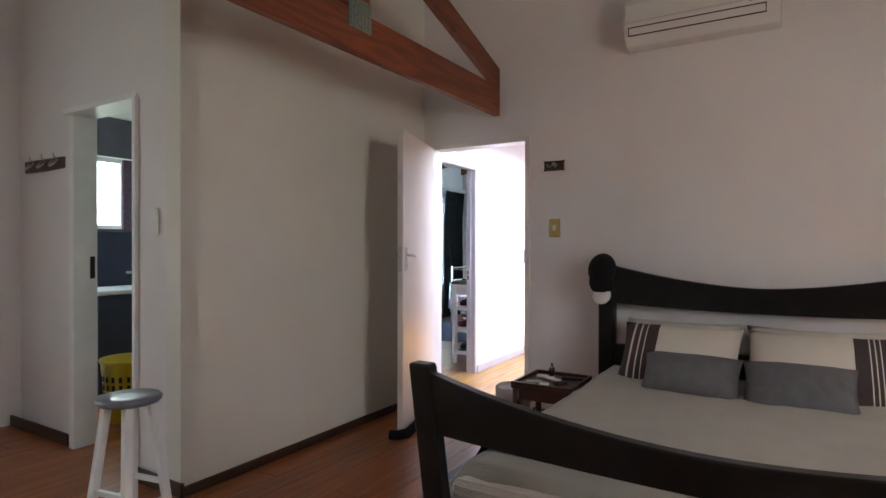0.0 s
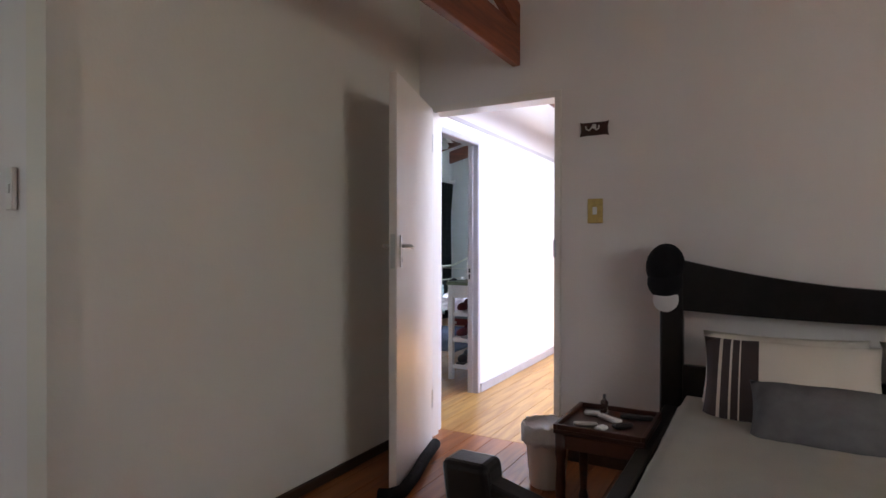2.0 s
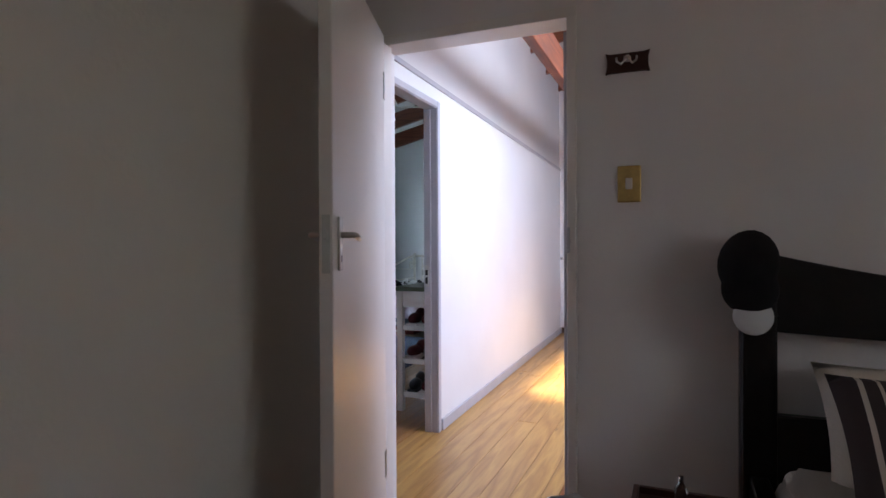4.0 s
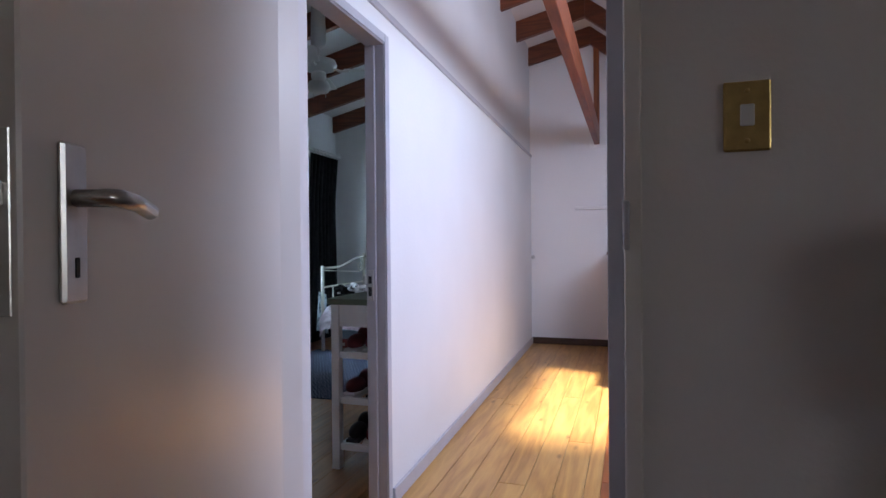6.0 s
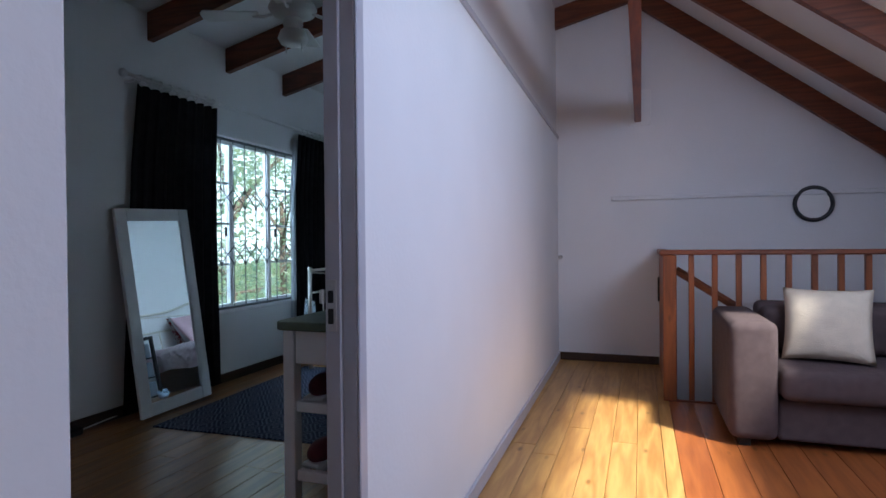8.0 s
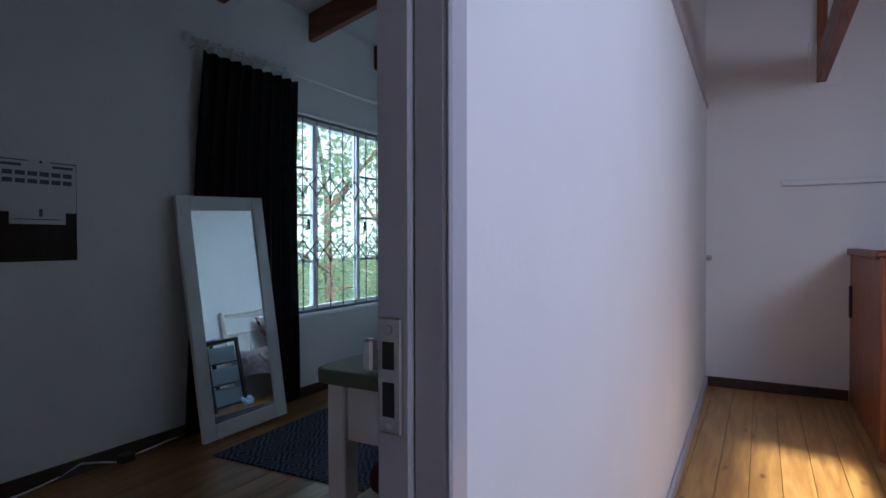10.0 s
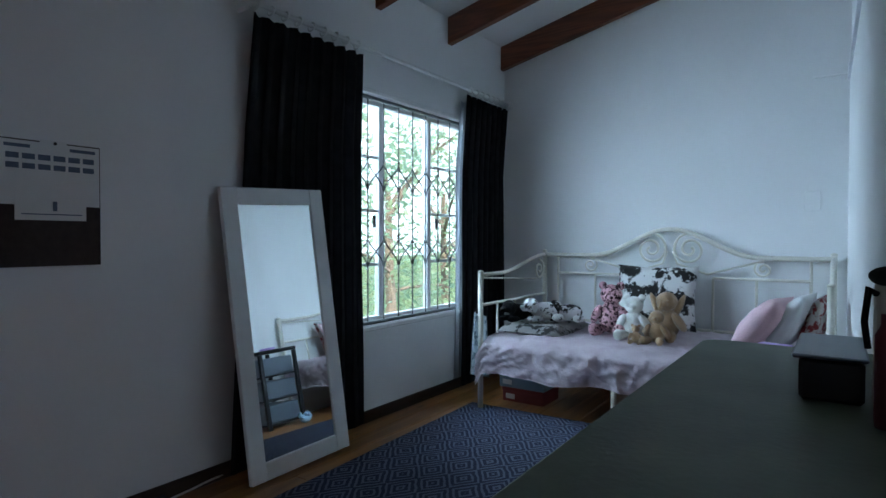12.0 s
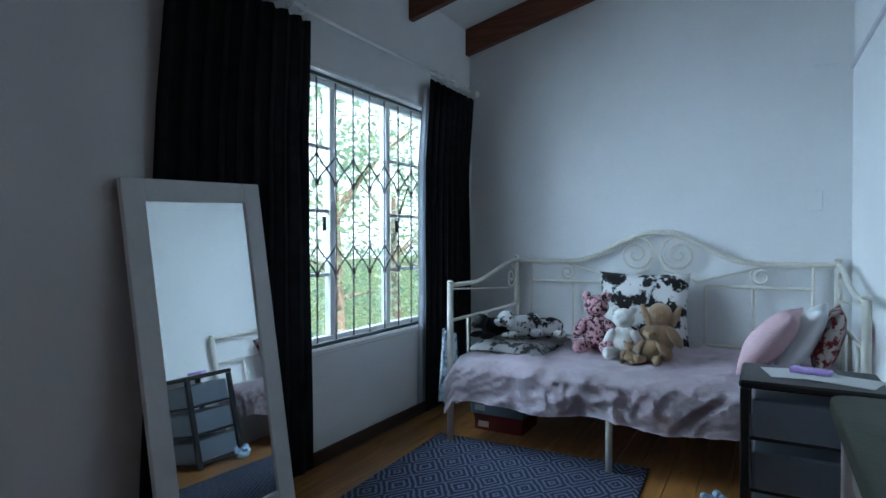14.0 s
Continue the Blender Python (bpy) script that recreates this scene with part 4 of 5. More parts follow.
# stool
st = thing("bar_stool", (-2.21, 1.78, 0), "white-legged wooden stool with a glossy grey round seat", "stool")
part("seat", lathe([(0.09, 0.595), (0.118, 0.600), (0.127, 0.610), (0.127, 0.622), (0.121, 0.630), (0.05, 0.626), (0.01, 0.625)], (-2.21, 1.78, 0), 36), STOOLTOP, st, "glossy grey-blue round seat", True)
for a in range(4):
    t = radians(45 + 90 * a + 10)
    c, s = math.cos(t), math.sin(t)
    b = bmesh.new()
    for k, (r, z, hw) in enumerate(((0.165, 0.0, 0.015), (0.085, 0.597, 0.016))):
        for dx, dy in ((-1, -1), (1, -1), (1, 1), (-1, 1)):
            b.verts.new((-2.21 + r * c + dx * hw, 1.78 + r * s + dy * hw, z))
    b.verts.ensure_lookup_table()
    v = b.verts
    for f in ((0, 1, 2, 3), (4, 5, 6, 7), (0, 1, 5, 4), (1, 2, 6, 5), (2, 3, 7, 6), (3, 0, 4, 7)):
        b.faces.new([v[i] for i in f])
    part("leg", b, WHITEPAINT, st)
for a in range(4):
    t0, t1 = radians(55 + 90 * a), radians(145 + 90 * a)
    z = 0.17 if a % 2 else 0.24
    r = 0.165 - 0.080 * z / 0.597
    part("stretcher", tube([(-2.21 + r * math.cos(t0), 1.78 + r * math.sin(t0), z), (-2.21 + r * math.cos(t1), 1.78 + r * math.sin(t1), z)], 0.014, None, 4), WHITEPAINT, st)

# bathroom things seen through the doorway
vn = thing("vanity_unit", (-4.75, 3.2, 0), "dark navy cabinet with a white top in the bathroom", "vanity unit")
part("body", box(-5.10, -4.62, 2.90, 4.2, 0.05, 0.86, 0.006), NAVY, vn)
part("top", box(-5.11, -4.58, 2.88, 4.22, 0.861, 0.90, 0.008), PLASTIC, vn, "white counter top")
single("splashback", box(-5.112, -5.09, 2.90, 4.2, 0.902, 1.40, 0.004), NAVY, "dark splashback panel above the vanity", "splashback")
single("curtain", box(-5.09, -5.06, 3.35, 3.47, 1.402, 2.06, 0.01), mat("plum_stripe", (0.10, 0.06, 0.09), 0.9, 0, 0.4, 30), "striped plum bathroom curtain gathered to one side", "curtain")
bk = thing("laundry_basket", (-3.95, 2.78, 0), "yellow slotted plastic laundry basket", "laundry basket")
part("bucket", lathe([(0.15, 0), (0.155, 0.01), (0.19, 0.42), (0.20, 0.43), (0.20, 0.45), (0.185, 0.45), (0.15, 0.02)], (-3.95, 2.78, 0), 28), YELLOWPL, bk, "", True)
for r_ in range(3):
    for k in range(22):
        a = 2 * math.pi * k / 22
        z = 0.20 + 0.06 * r_
        r = 0.1545 + 0.035 * z / 0.42
        part("slot", box(-0.004, 0.003, -0.010, 0.010, -0.02, 0.02, 0, None, Matrix.Translation((-3.95 + r * math.cos(a), 2.78 + r * math.sin(a), z)) @ Matrix.Rotation(a, 4, "Z")), DARKGAP, bk)
b = bmesh.new()
for j in range(13):
    for i in range(9):
        b.verts.new((-3.565 + 0.012 * math.sin(i * 1.6), 2.60 + i * 0.022, 1.08 - j * 0.05))
b.verts.ensure_lookup_table()
for j in range(12):
    for i in range(8):
        k = j * 9 + i
        b.faces.new([b.verts[q] for q in (k, k + 1, k + 10, k + 9)])
bmesh.ops.solidify(b, geom=b.faces[:], thickness=0.015)
single("towel", b, TOWEL, "grey towel hanging from the door handle", "towel", smooth=True)
part("handle", tube([(-3.62, 2.57, 1.09), (-3.56, 2.57, 1.09), (-3.56, 2.80, 1.09)], 0.009, None, 8), CHROME, bd, "steel door handle")

# ---- landing things ----
rl = thing("stair_railing", (-1.6, 8.55, 0), "orange-brown varnished timber stair railing with square balusters", "railing")
part("newel_post", box(-1.665, -1.575, 8.50, 8.59, 0, 1.045, 0.006), BEAM_Z, rl)
part("top_rail", box(-1.69, 1.58, 8.495, 8.595, 1.047, 1.082, 0.008), BEAM_X, rl)
for i in range(19):
    x = -1.475 + i * 0.152
    part("baluster", box(x - 0.018, x + 0.018, 8.53, 8.566, -0.15, 1.046, 0.003), BEAM_Z, rl)
part("stair_handrail", tube([(-1.57, 8.70, 0.93), (0.8, 8.70, -0.62)], 0.032, None, 6), BEAM_X, rl)
part("stair_string", prism([(-1.57, -0.02), (0.8, -1.57), (0.8, -1.85), (-1.57, -0.30)], 1, 8.66, 8.70, 0.003), BEAM_X, rl)
part("panel", box(-1.655, -1.62, 8.592, YF - 0.003, 0.0, 1.03, 0.004), BEAM_Z, rl, "solid orange-brown timber panel")
part("panel_cap", box(-1.675, -1.60, 8.597, YF - 0.003, 1.031, 1.075, 0.006), BEAM_Y, rl)
part("latch", box(-1.672, -1.656, 9.66, 9.70, 0.60, 0.82, 0.004), BLACKPL, rl, "black metal gate latch")
part("floor_edge", box(-1.63, 1.58, 8.50, 8.528, -0.06, 0.012, 0.004), BEAM_X, rl)
single("door_stop", ball((-2.555, 9.755, 1.0), (0.022, 0.028, 0.022)), CHROME, "small chrome knob on the landing wall", "door stop", smooth=True)
ck = thing("wall_clock", (-0.42, YF - 0.02, 1.455), "round black-rimmed clock with pale face", "clock")
b = tube([(-0.42 + 0.14 * math.cos(2 * math.pi * k / 32), YF - 0.025, 1.455 + 0.14 * math.sin(2 * math.pi * k / 32)) for k in range(33)], 0.017, None, 8)
part("rim", b, BLACKPL, ck, "", True)
part("dial", ball((-0.42, YF - 0.014, 1.455), (0.138, 0.010, 0.138), None, None, 24), PLASTIC, ck, "pale clock dial", True)

sf = thing("sofa", (-0.42, 8.0, 0), "grey-brown corduroy sofa standing against the stair railing", "sofa")


def soft(x0, x1, y0, y1, z0, z1, r, seed):
    b = box(x0 - 0.12, x1 - 0.12, y0, y1, z0, z1, r, None, None, 4)
    return b


part("arm", soft(-1.235, -0.985, 7.62, 8.47, 0.04, 0.70, 0.055, 1), SOFA, sf, "", True)
part("arm", soft(0.95, 1.20, 7.62, 8.47, 0.04, 0.70, 0.055, 2), SOFA, sf, "", True)
part("base", soft(-0.984, 0.949, 7.68, 8.40, 0.04, 0.27, 0.02, 3), SOFA, sf)
for i in range(2):
    x = -0.98 + i * 0.965
    part("seat_cushion", soft(x, x + 0.96, 7.60, 8.24, 0.272, 0.445, 0.05, 4 + i), SOFA, sf, "", True)
    part("back_cushion", soft(x, x + 0.96, 8.10, 8.30, 0.45, 0.74, 0.06, 6 + i), SOFA, sf, "", True)
part("back", soft(-0.984, 0.949, 8.302, 8.47, 0.04, 0.745, 0.045, 8), SOFA, sf, "", True)
for x in (-1.27, 1.0):
    for y in (7.70, 8.40):
        part("foot", box(x - 0.03, x + 0.03, y - 0.03, y + 0.03, 0, 0.04, 0.003), BLACKPL, sf)
single("scatter_cushion", pillow(0.45, 0.44, 0.17, lean(-0.80, 7.95, 0.655, 22, -14), 16, 0.45, 21), SCATTER, "beige crumpled cushion leaning on the sofa back", "cushion", smooth=True)

# ---- child's room ----
rug = thing("woven_rug", (-4.15, 7.85, 0), "flat-woven navy and pale grey zigzag rug on boards", "rug")
RM = Matrix.Translation((-4.15, 7.84, 0)) @ Matrix.Rotation(radians(2), 4, "Z") @ Matrix.Translation((4.15, -7.84, 0))
part("weave", box(-4.76, -3.56, 6.93, 8.76, 0.0005, 0.009, 0.002, None, RM), RUG, rug)

# leaning mirror
Bl = Vector((-4.899, 6.992, 0.004))
MH = 1.40
MM = Matrix.Translation(Bl) @ Matrix.Rotation(radians(86.8), 4, "Z") @ Matrix.Rotation(radians(90 - 7.1), 4, "X") @ Matrix.Rotation(radians(2.1), 4, "Z")
mr = thing("leaning_mirror", Bl, "white-framed full-length mirror leaning on the wall and curtain", "mirror")
w, fr = 0.606, 0.085
for a in ((0, fr, 0, MH), (w - fr, w, 0, MH), (fr, w - fr, 0, fr), (fr, w - fr, MH - fr, MH)):
    part("frame", box(a[0] + 0.0004, a[1] - 0.0004, a[2] + 0.0004, a[3] - 0.0004, -0.022, 0.006, 0.003, None, MM), WHITEPAINT, mr)
part("glass", box(fr - 0.003, w - fr + 0.003, fr - 0.003, MH - fr + 0.003, -0.010, -0.004, 0, None, MM), MIRROR, mr, "clear silvered mirror glass")
part("backing", box(0.01, w - 0.01, 0.01, MH - 0.01, -0.030, -0.0225, 0, None, MM), FELT, mr)


def curtain(y0, y1, z0, z1, x, folds, seed, flare=0.0, shift=0.0):
    """A hanging curtain of soft upright folds."""
    b = bmesh.new()
    nx, nz = folds * 8, 24
    g = []
    for j in range(nz + 1):
        v = j / nz
        row = []
        for i in range(nx + 1):
            u = i / nx
            ph = u * folds * 2 * math.pi
            amp = 0.017 * (0.75 + 0.5 * noise.noise((u * 4, v * 1.2, seed)))
            yy = y0 + (y1 - y0) * u - flare * (1 - u) * (1 - v) + shift * (1 - v)
            dip = 0.022 * math.sin(ph / 2) ** 2 if j == nz else 0
            row.append(b.verts.new((x - 0.034 * min(1, (1 - v) * 4) + amp * math.sin(ph + 1.2 * noise.noise((u * 3, v * 2, seed + 7))), yy + 0.012 * math.sin(ph * 2 + seed), z0 + (z1 - z0) * v - dip)))
        g.append(row)
    for j in range(nz):
        for i in range(nx):
            b.faces.new((g[j][i], g[j][i + 1], g[j + 1][i + 1], g[j + 1][i]))
    bmesh.ops.solidify(b, geom=b.faces[:], thickness=0.004)
    return b


rod = thing("curtain_rod", (-5.03, 8.3, 2.255), "white wooden curtain rod with rings and ball finials", "curtain rod")
part("pole", tube([(-5.03, 7.02, 2.287), (-5.03, 9.70, 2.287)], 0.012, None, 10), WHITEPAINT, rod, "", True)
for y in (7.0, 9.715):
    part("finial", ball((-5.03, y, 2.287), 0.028), WHITEPAINT, rod, "", True)
for y in (7.09, 9.68):
    part("bracket", tube([(XW, y, 2.26), (-5.06, y, 2.26), (-5.03, y, 2.27)], 0.010, None, 8), WHITEPAINT, rod)
rings = [7.13 + i * 0.088 for i in range(9)] + [9.09 + i * 0.083 for i in range(8)]
for y in rings:
    pts = [(-5.03 + 0.024 * math.cos(2 * math.pi * k / 14), y + 0.006 * math.sin(2 * math.pi * k / 14), 2.281 + 0.024 * math.sin(2 * math.pi * k / 14)) for k in range(15)]
    part("ring", tube(pts, 0.0055, None, 6), WHITEPAINT, rod, "", True)
cl = thing("curtain", (-5.03, 7.5, 0), "black full-length curtain hanging from white rings", "curtain", "window curtains")
part("drop", curtain(7.12, 7.90, 0.01, 2.253, -5.05, 9, 1.0, 0.16, 0.04), CURTAIN, cl, "", True)
cr = thing("curtain", (-5.03, 9.4, 0), "black full-length curtain hanging from white rings", "curtain", "window curtains")
part("drop", curtain(9.08, 9.74, 0.01, 2.253, -5.05, 8, 5.0, 0.02, 0.0), CURTAIN, cr, "", True)
part("lining", curtain(9.01, 9.15, 0.08, 2.20, -5.07, 2, 9.0, 0.04, 0.0), LINING, cr, "pale curtain lining showing at the edge", True)

# daybed
db = thing("daybed", (-3.70, 9.2, 0), "cream metal daybed with scrolled back, made up in pink", "daybed")
XA, XB, YBk, YFr = -4.70, -2.72, 9.73, 8.665
for x, y, z in ((XA, YBk, 1.05), (XB, YBk, 1.05), (XA + 0.02, YFr, 0.925), (XB, YFr, 0.925)):
    part("post", tube([(x, y, 0), (x, y, z)], 0.019, None, 10), CREAMMETAL, db, "", True)
    part("post_cap", ball((x, y, z), (0.021, 0.021, 0.012)), CREAMMETAL, db, "", True)
part("mid_leg", tube([(-3.765, YFr - 0.02, 0), (-3.765, YFr - 0.02, 0.32)], 0.017, None, 8), CREAMMETAL, db, "", True)
part("front_rail", box(XA, XB, YFr - 0.012, YFr + 0.012, 0.27, 0.31, 0.004), CREAMMETAL, db)
part("back_rail", tube([(XA, YBk, 0.50), (XB, YBk, 0.50)], 0.012, None, 8), CREAMMETAL, db)
XM = (XA + XB) / 2
arch = []
for k in range(41):
    u = -1 + 2 * k / 40
    bump = 0.5 + 0.5 * math.cos(math.pi * max(-1, min(1, u / 0.62)))
    arch.append((XM + u * (XB - XA) / 2, YBk, 1.02 + 0.20 * bump ** 1.15))
part("arch_rail", tube(arch, 0.017, None, 8), CREAMMETAL, db, "", True)
for a, b_ in ((XA + 0.12, -4.0), (-3.42, XB - 0.12)):
    part("inner_rail", tube([(a, YBk, 0.875), (b_, YBk, 0.875)], 0.010, None, 8), CREAMMETAL, db)
for x in (XA + 0.12, XA + 0.43, -4.0, -3.42, XB - 0.43, XB - 0.12):
    part("spindle", tube([(x, YBk, 0.50), (x, YBk, 1.02 if x in (XA + 0.12, XB - 0.12) else 0.875)], 0.009, None, 8), CREAMMETAL, db)


def scroll(c, r0, turns, start, sx, plane="xz"):
    pts = []
    n = 40
    for k in range(n + 1):
        t = k / n
        r = r0 * (1 - 0.86 * t)
        a = start + turns * 2 * math.pi * t
        du, dv = sx * r * math.cos(a), r * math.sin(a)
        pts.append((c[0] + du, c[1], c[2] + dv) if plane == "xz" else (c[0], c[1] + du, c[2] + dv))
    return pts


for sx in (-1, 1):
    part("scroll", tube(scroll((XM + sx * 0.135, YBk, 1.075), 0.118, 1.9, math.pi / 2, sx), 0.0095, None, 6), CREAMMETAL, db, "", True)
    part("scroll_stem", tube([(XM + sx * 0.02, YBk, 1.06), (XM + sx * 0.05, YBk, 0.97), (XM + sx * 0.25, YBk, 0.90), (XM + sx * 0.60, YBk, 1.00)], 0.008, None, 6), CREAMMETAL, db, "", True)
    part("scroll", tube(scroll((XM + sx * 0.60, YBk, 0.945), 0.060, 1.7, math.pi / 2, sx), 0.0075, None, 6), CREAMMETAL, db, "", True)
for x, s in ((XA, 1), (XB, -1)):
    pts = []
    for k in range(17):
        u = k / 16
        w_ = 0.5 - 0.5 * math.cos(math.pi * min(1, u / 0.75))
        pts.append((x + 0.02 * u * (1 if x == XA else 0), YBk + (YFr - YBk) * u, 1.02 - 0.115 * w_))
    part("arm_rail", tube(pts, 0.014, None, 8), CREAMMETAL, db, "", True)
    part("arm_lower_rail", tube([(x, YBk, 0.70), (x + (0.02 if x == XA else 0), YFr, 0.70)], 0.010, None, 8), CREAMMETAL, db)
    for k in range(1, 4):
        y = YBk + (YFr - YBk) * k / 4
        part("arm_spindle", tube([(x, y, 0.45), (x, y, 0.70)], 0.008, None, 8), CREAMMETAL, db)
    part("scroll", tube(scroll((x, YBk - 0.11, 0.90), 0.085, 1.7, math.pi / 2, -1, "yz"), 0.0085, None, 6), CREAMMETAL, db, "", True)
    part("brace", tube([(x, YBk - 0.16, 0.83), (x, YFr, 0.885)], 0.005, None, 6), CREAMMETAL, db)
part("mattress", box(XA + 0.03, XB - 0.03, YFr + 0.03, YBk - 0.03, 0.30, 0.455, 0.04, None, None, 3), WHITECLOTH, db)


def duvet(x0, x1, y0, y1, z, zf, seed):
    """A duvet over a narrow bed: flat on top, a rumpled front drop and one hanging corner."""
    b = bmesh.new()
    nx, ny = 150, 80
    g = []
    for i in range(nx + 1):
        x = x0 + (x1 - x0) * i / nx
        row = []
        for j in range(ny + 1):
            s = j / ny * ((y1 - y0) + 0.30)
            fold = 0.012 * noise.noise((x * 5, 1.7, seed)) + 0.010 * noise.noise((x * 13 + 2.5 * s, s * 4, seed + 3))
            warp = 0.25 * noise.noise((x * 2.1, s * 2.1, seed + 9))
            crease = 0.010 * (1 - abs(noise.noise(((x + warp) * 9 + s * 5, s * 5, seed + 5)))) ** 6 + 0.006 * (1 - abs(noise.noise(((x - warp) * 19 - s * 9, s * 13, seed + 6)))) ** 5
            if s < y1 - y0:
                y = y1 - s
                zz = z + 0.014 * noise.noise((x * 3, y * 3, seed)) + 0.008 * noise.noise((x * 11, y * 9, seed)) - 0.02 * max(0, (0.08 - (y - y0)) / 0.08) ** 2 + crease * 0.8
            else:
                d = s - (y1 - y0)
                y = y0 - 0.028 * min(1, d / 0.05) - fold * d * 6.0 - 2.0 * crease
                zz = z - 0.02 - d * (z - zf - 0.02) / 0.30 * (1 + 0.10 * noise.noise((x * 3, 4.0, seed)))
            if i < 5:
                zz -= (5 - i) * 0.018 * (1 if s > 0.55 else 0.3)
            row.append(b.verts.new((x, y, zz)))
        g.append(row)
    for i in range(nx):
        for j in range(ny):
            b.faces.new((g[i][j], g[i + 1][j], g[i + 1][j + 1], g[i][j + 1]))
    bmesh.ops.solidify(b, geom=b.faces[:], thickness=0.015)
    return b


single("duvet", duvet(XA + 0.0, XB - 0.03, YFr, YBk - 0.03, 0.490, 0.252, 2.0), PINKCLOTH, "rumpled pale pink floral duvet spread over the daybed", "duvet", smooth=True)
b = bmesh.new()
for j in range(15):
    for i in range(11):
        b.verts.new((-4.70 - 0.03 * math.sin(i * 0.9) - 0.02 * (j / 14), 8.62 + i * 0.022 + 0.10 * (j / 14 - 0.5) * (i / 10 - 0.3), 0.66 - j * 0.030 - 0.008 * i))
b.verts.ensure_lookup_table()
for j in range(14):
    for i in range(10):
        k = j * 11 + i
        b.faces.new([b.verts[q] for q in (k, k + 1, k + 12, k + 11)])
bmesh.ops.solidify(b, geom=b.faces[:], thickness=0.012)
single("cloth", b, spots("pale_print_cotton", (0.58, 0.63, 0.66), (0.20, 0.25, 0.30), 26, 0.50, 0.56), "pale patterned cloth draped over the daybed corner", "cloth", smooth=True)

# on the daybed
single("folded_blanket", cover(-4.67, -4.20, 8.86, 9.45, 0.555, 0.05, 0.2, 8.0, 20, 20, (1, 1, 1, 1), 0.03), COWBLANKET, "folded grey spotted blanket on the daybed", "blanket", smooth=True)
b = cover(-4.66, -4.22, 8.88, 9.42, 0.525, 0.03, 0.2, 9.0, 14, 14, (1, 1, 1, 1), 0.03)
single("folded_blanket", b, COWBLANKET, "lower fold of a grey spotted blanket", "blanket", smooth=True)
single("cow_print_cushion", pillow(0.56, 0.46, 0.15, lean(-3.77, 9.575, 0.735, 12, 2), 14, 0.4, 31), COWHIDE, "black and white cow-print cushion against the daybed back", "cushion", smooth=True)
single("pillow", pillow(0.42, 0.40, 0.17, Matrix.Translation((-3.06, 9.12, 0.655)) @ Matrix.Rotation(radians(82), 4, "Z") @ Matrix.Rotation(radians(38), 4, "X"), 14, 0.5, 33), PINKPILLOW, "pale pink pillow leaning at the daybed end", "pillow", smooth=True, group="daybed pillows")
single("pillow", pillow(0.44, 0.40, 0.15, Matrix.Translation((-2.92, 9.20, 0.665)) @ Matrix.Rotation(radians(84), 4, "Z") @ Matrix.Rotation(radians(30), 4, "X"), 14, 0.5, 34), WHITECLOTH, "white pillow leaning at the daybed end", "pillow", smooth=True, group="daybed pillows")
single("pillow", pillow(0.42, 0.36, 0.12, Matrix.Translation((-2.805, 9.22, 0.66)) @ Matrix.Rotation(radians(86), 4, "Z") @ Matrix.Rotation(radians(16), 4, "X"), 14, 0.5, 35), REDPRINT, "red and white printed pillow at the daybed end", "pillow", smooth=True, group="daybed pillows")


def plush(name, x, y, z, s, material, label, ears="round", turn=0, sit=True):
    """A seated soft toy as one plain mesh."""
    m = Matrix.Translation((x, y, z)) @ Matrix.Rotation(radians(turn), 4, "Z") @ Matrix.Scale(s, 4)
    b = ball((0, 0, 0.34), (0.27, 0.24, 0.34), None, None, 16)
    ball((0, -0.04, 0.82), (0.23, 0.22, 0.215), b, None, 16)
    ball((0, -0.235, 0.775), (0.105, 0.085, 0.085), b, None, 12)
    for k in (-1, 1):
        ball((k * 0.29, -0.10, 0.40), (0.10, 0.11, 0.25), b, (25, k * -28, 0), 12)
        ball((k * 0.20, -0.36, 0.12), (0.12, 0.25, 0.115), b, (0, 0, k * 16), 12)
        ball((k * 0.25, -0.56, 0.145), (0.115, 0.075, 0.135), b, None, 12)
        if ears == "round":
            ball((k * 0.18, 0.0, 1.0), (0.09, 0.05, 0.09), b, None, 10)
        elif ears == "long":
            ball((k * 0.25, 0.0, 0.72), (0.075, 0.06, 0.30), b, (0, k * 24, 0), 12)
        else:
            ball((k * 0.08, 0.02, 1.16), (0.055, 0.04, 0.21), b, (0, k * 12, 0), 10)
        ball((k * 0.085, -0.238, 0.875), 0.022, b, None, 8)
    bmesh.ops.transform(b, matrix=m, verts=b.verts)
    return single(name, b, material, label, "soft toy", (x, y, z), True, "soft toys on the daybed")


plush("soft_toy", -3.99, 9.28, 0.494, 0.33, LEOPARD, "pink leopard-spotted seated plush bear", "round", 8)
plush("soft_toy", -3.80, 9.16, 0.494, 0.27, WHITEPLUSH, "fluffy white seated plush sheep", "round", 4)
plush("soft_toy", -3.615, 9.26, 0.494, 0.30, TANPLUSH, "tan long-eared seated plush rabbit", "long", -6)
plush("soft_toy", -3.63, 9.07, 0.494, 0.20, TANPLUSH, "small tan plush rabbit with upright ears", "up", -4)
plush("soft_toy", -3.74, 8.99, 0.494, 0.11, TANPLUSH, "tiny tan plush toy sitting in front", "round", 6)


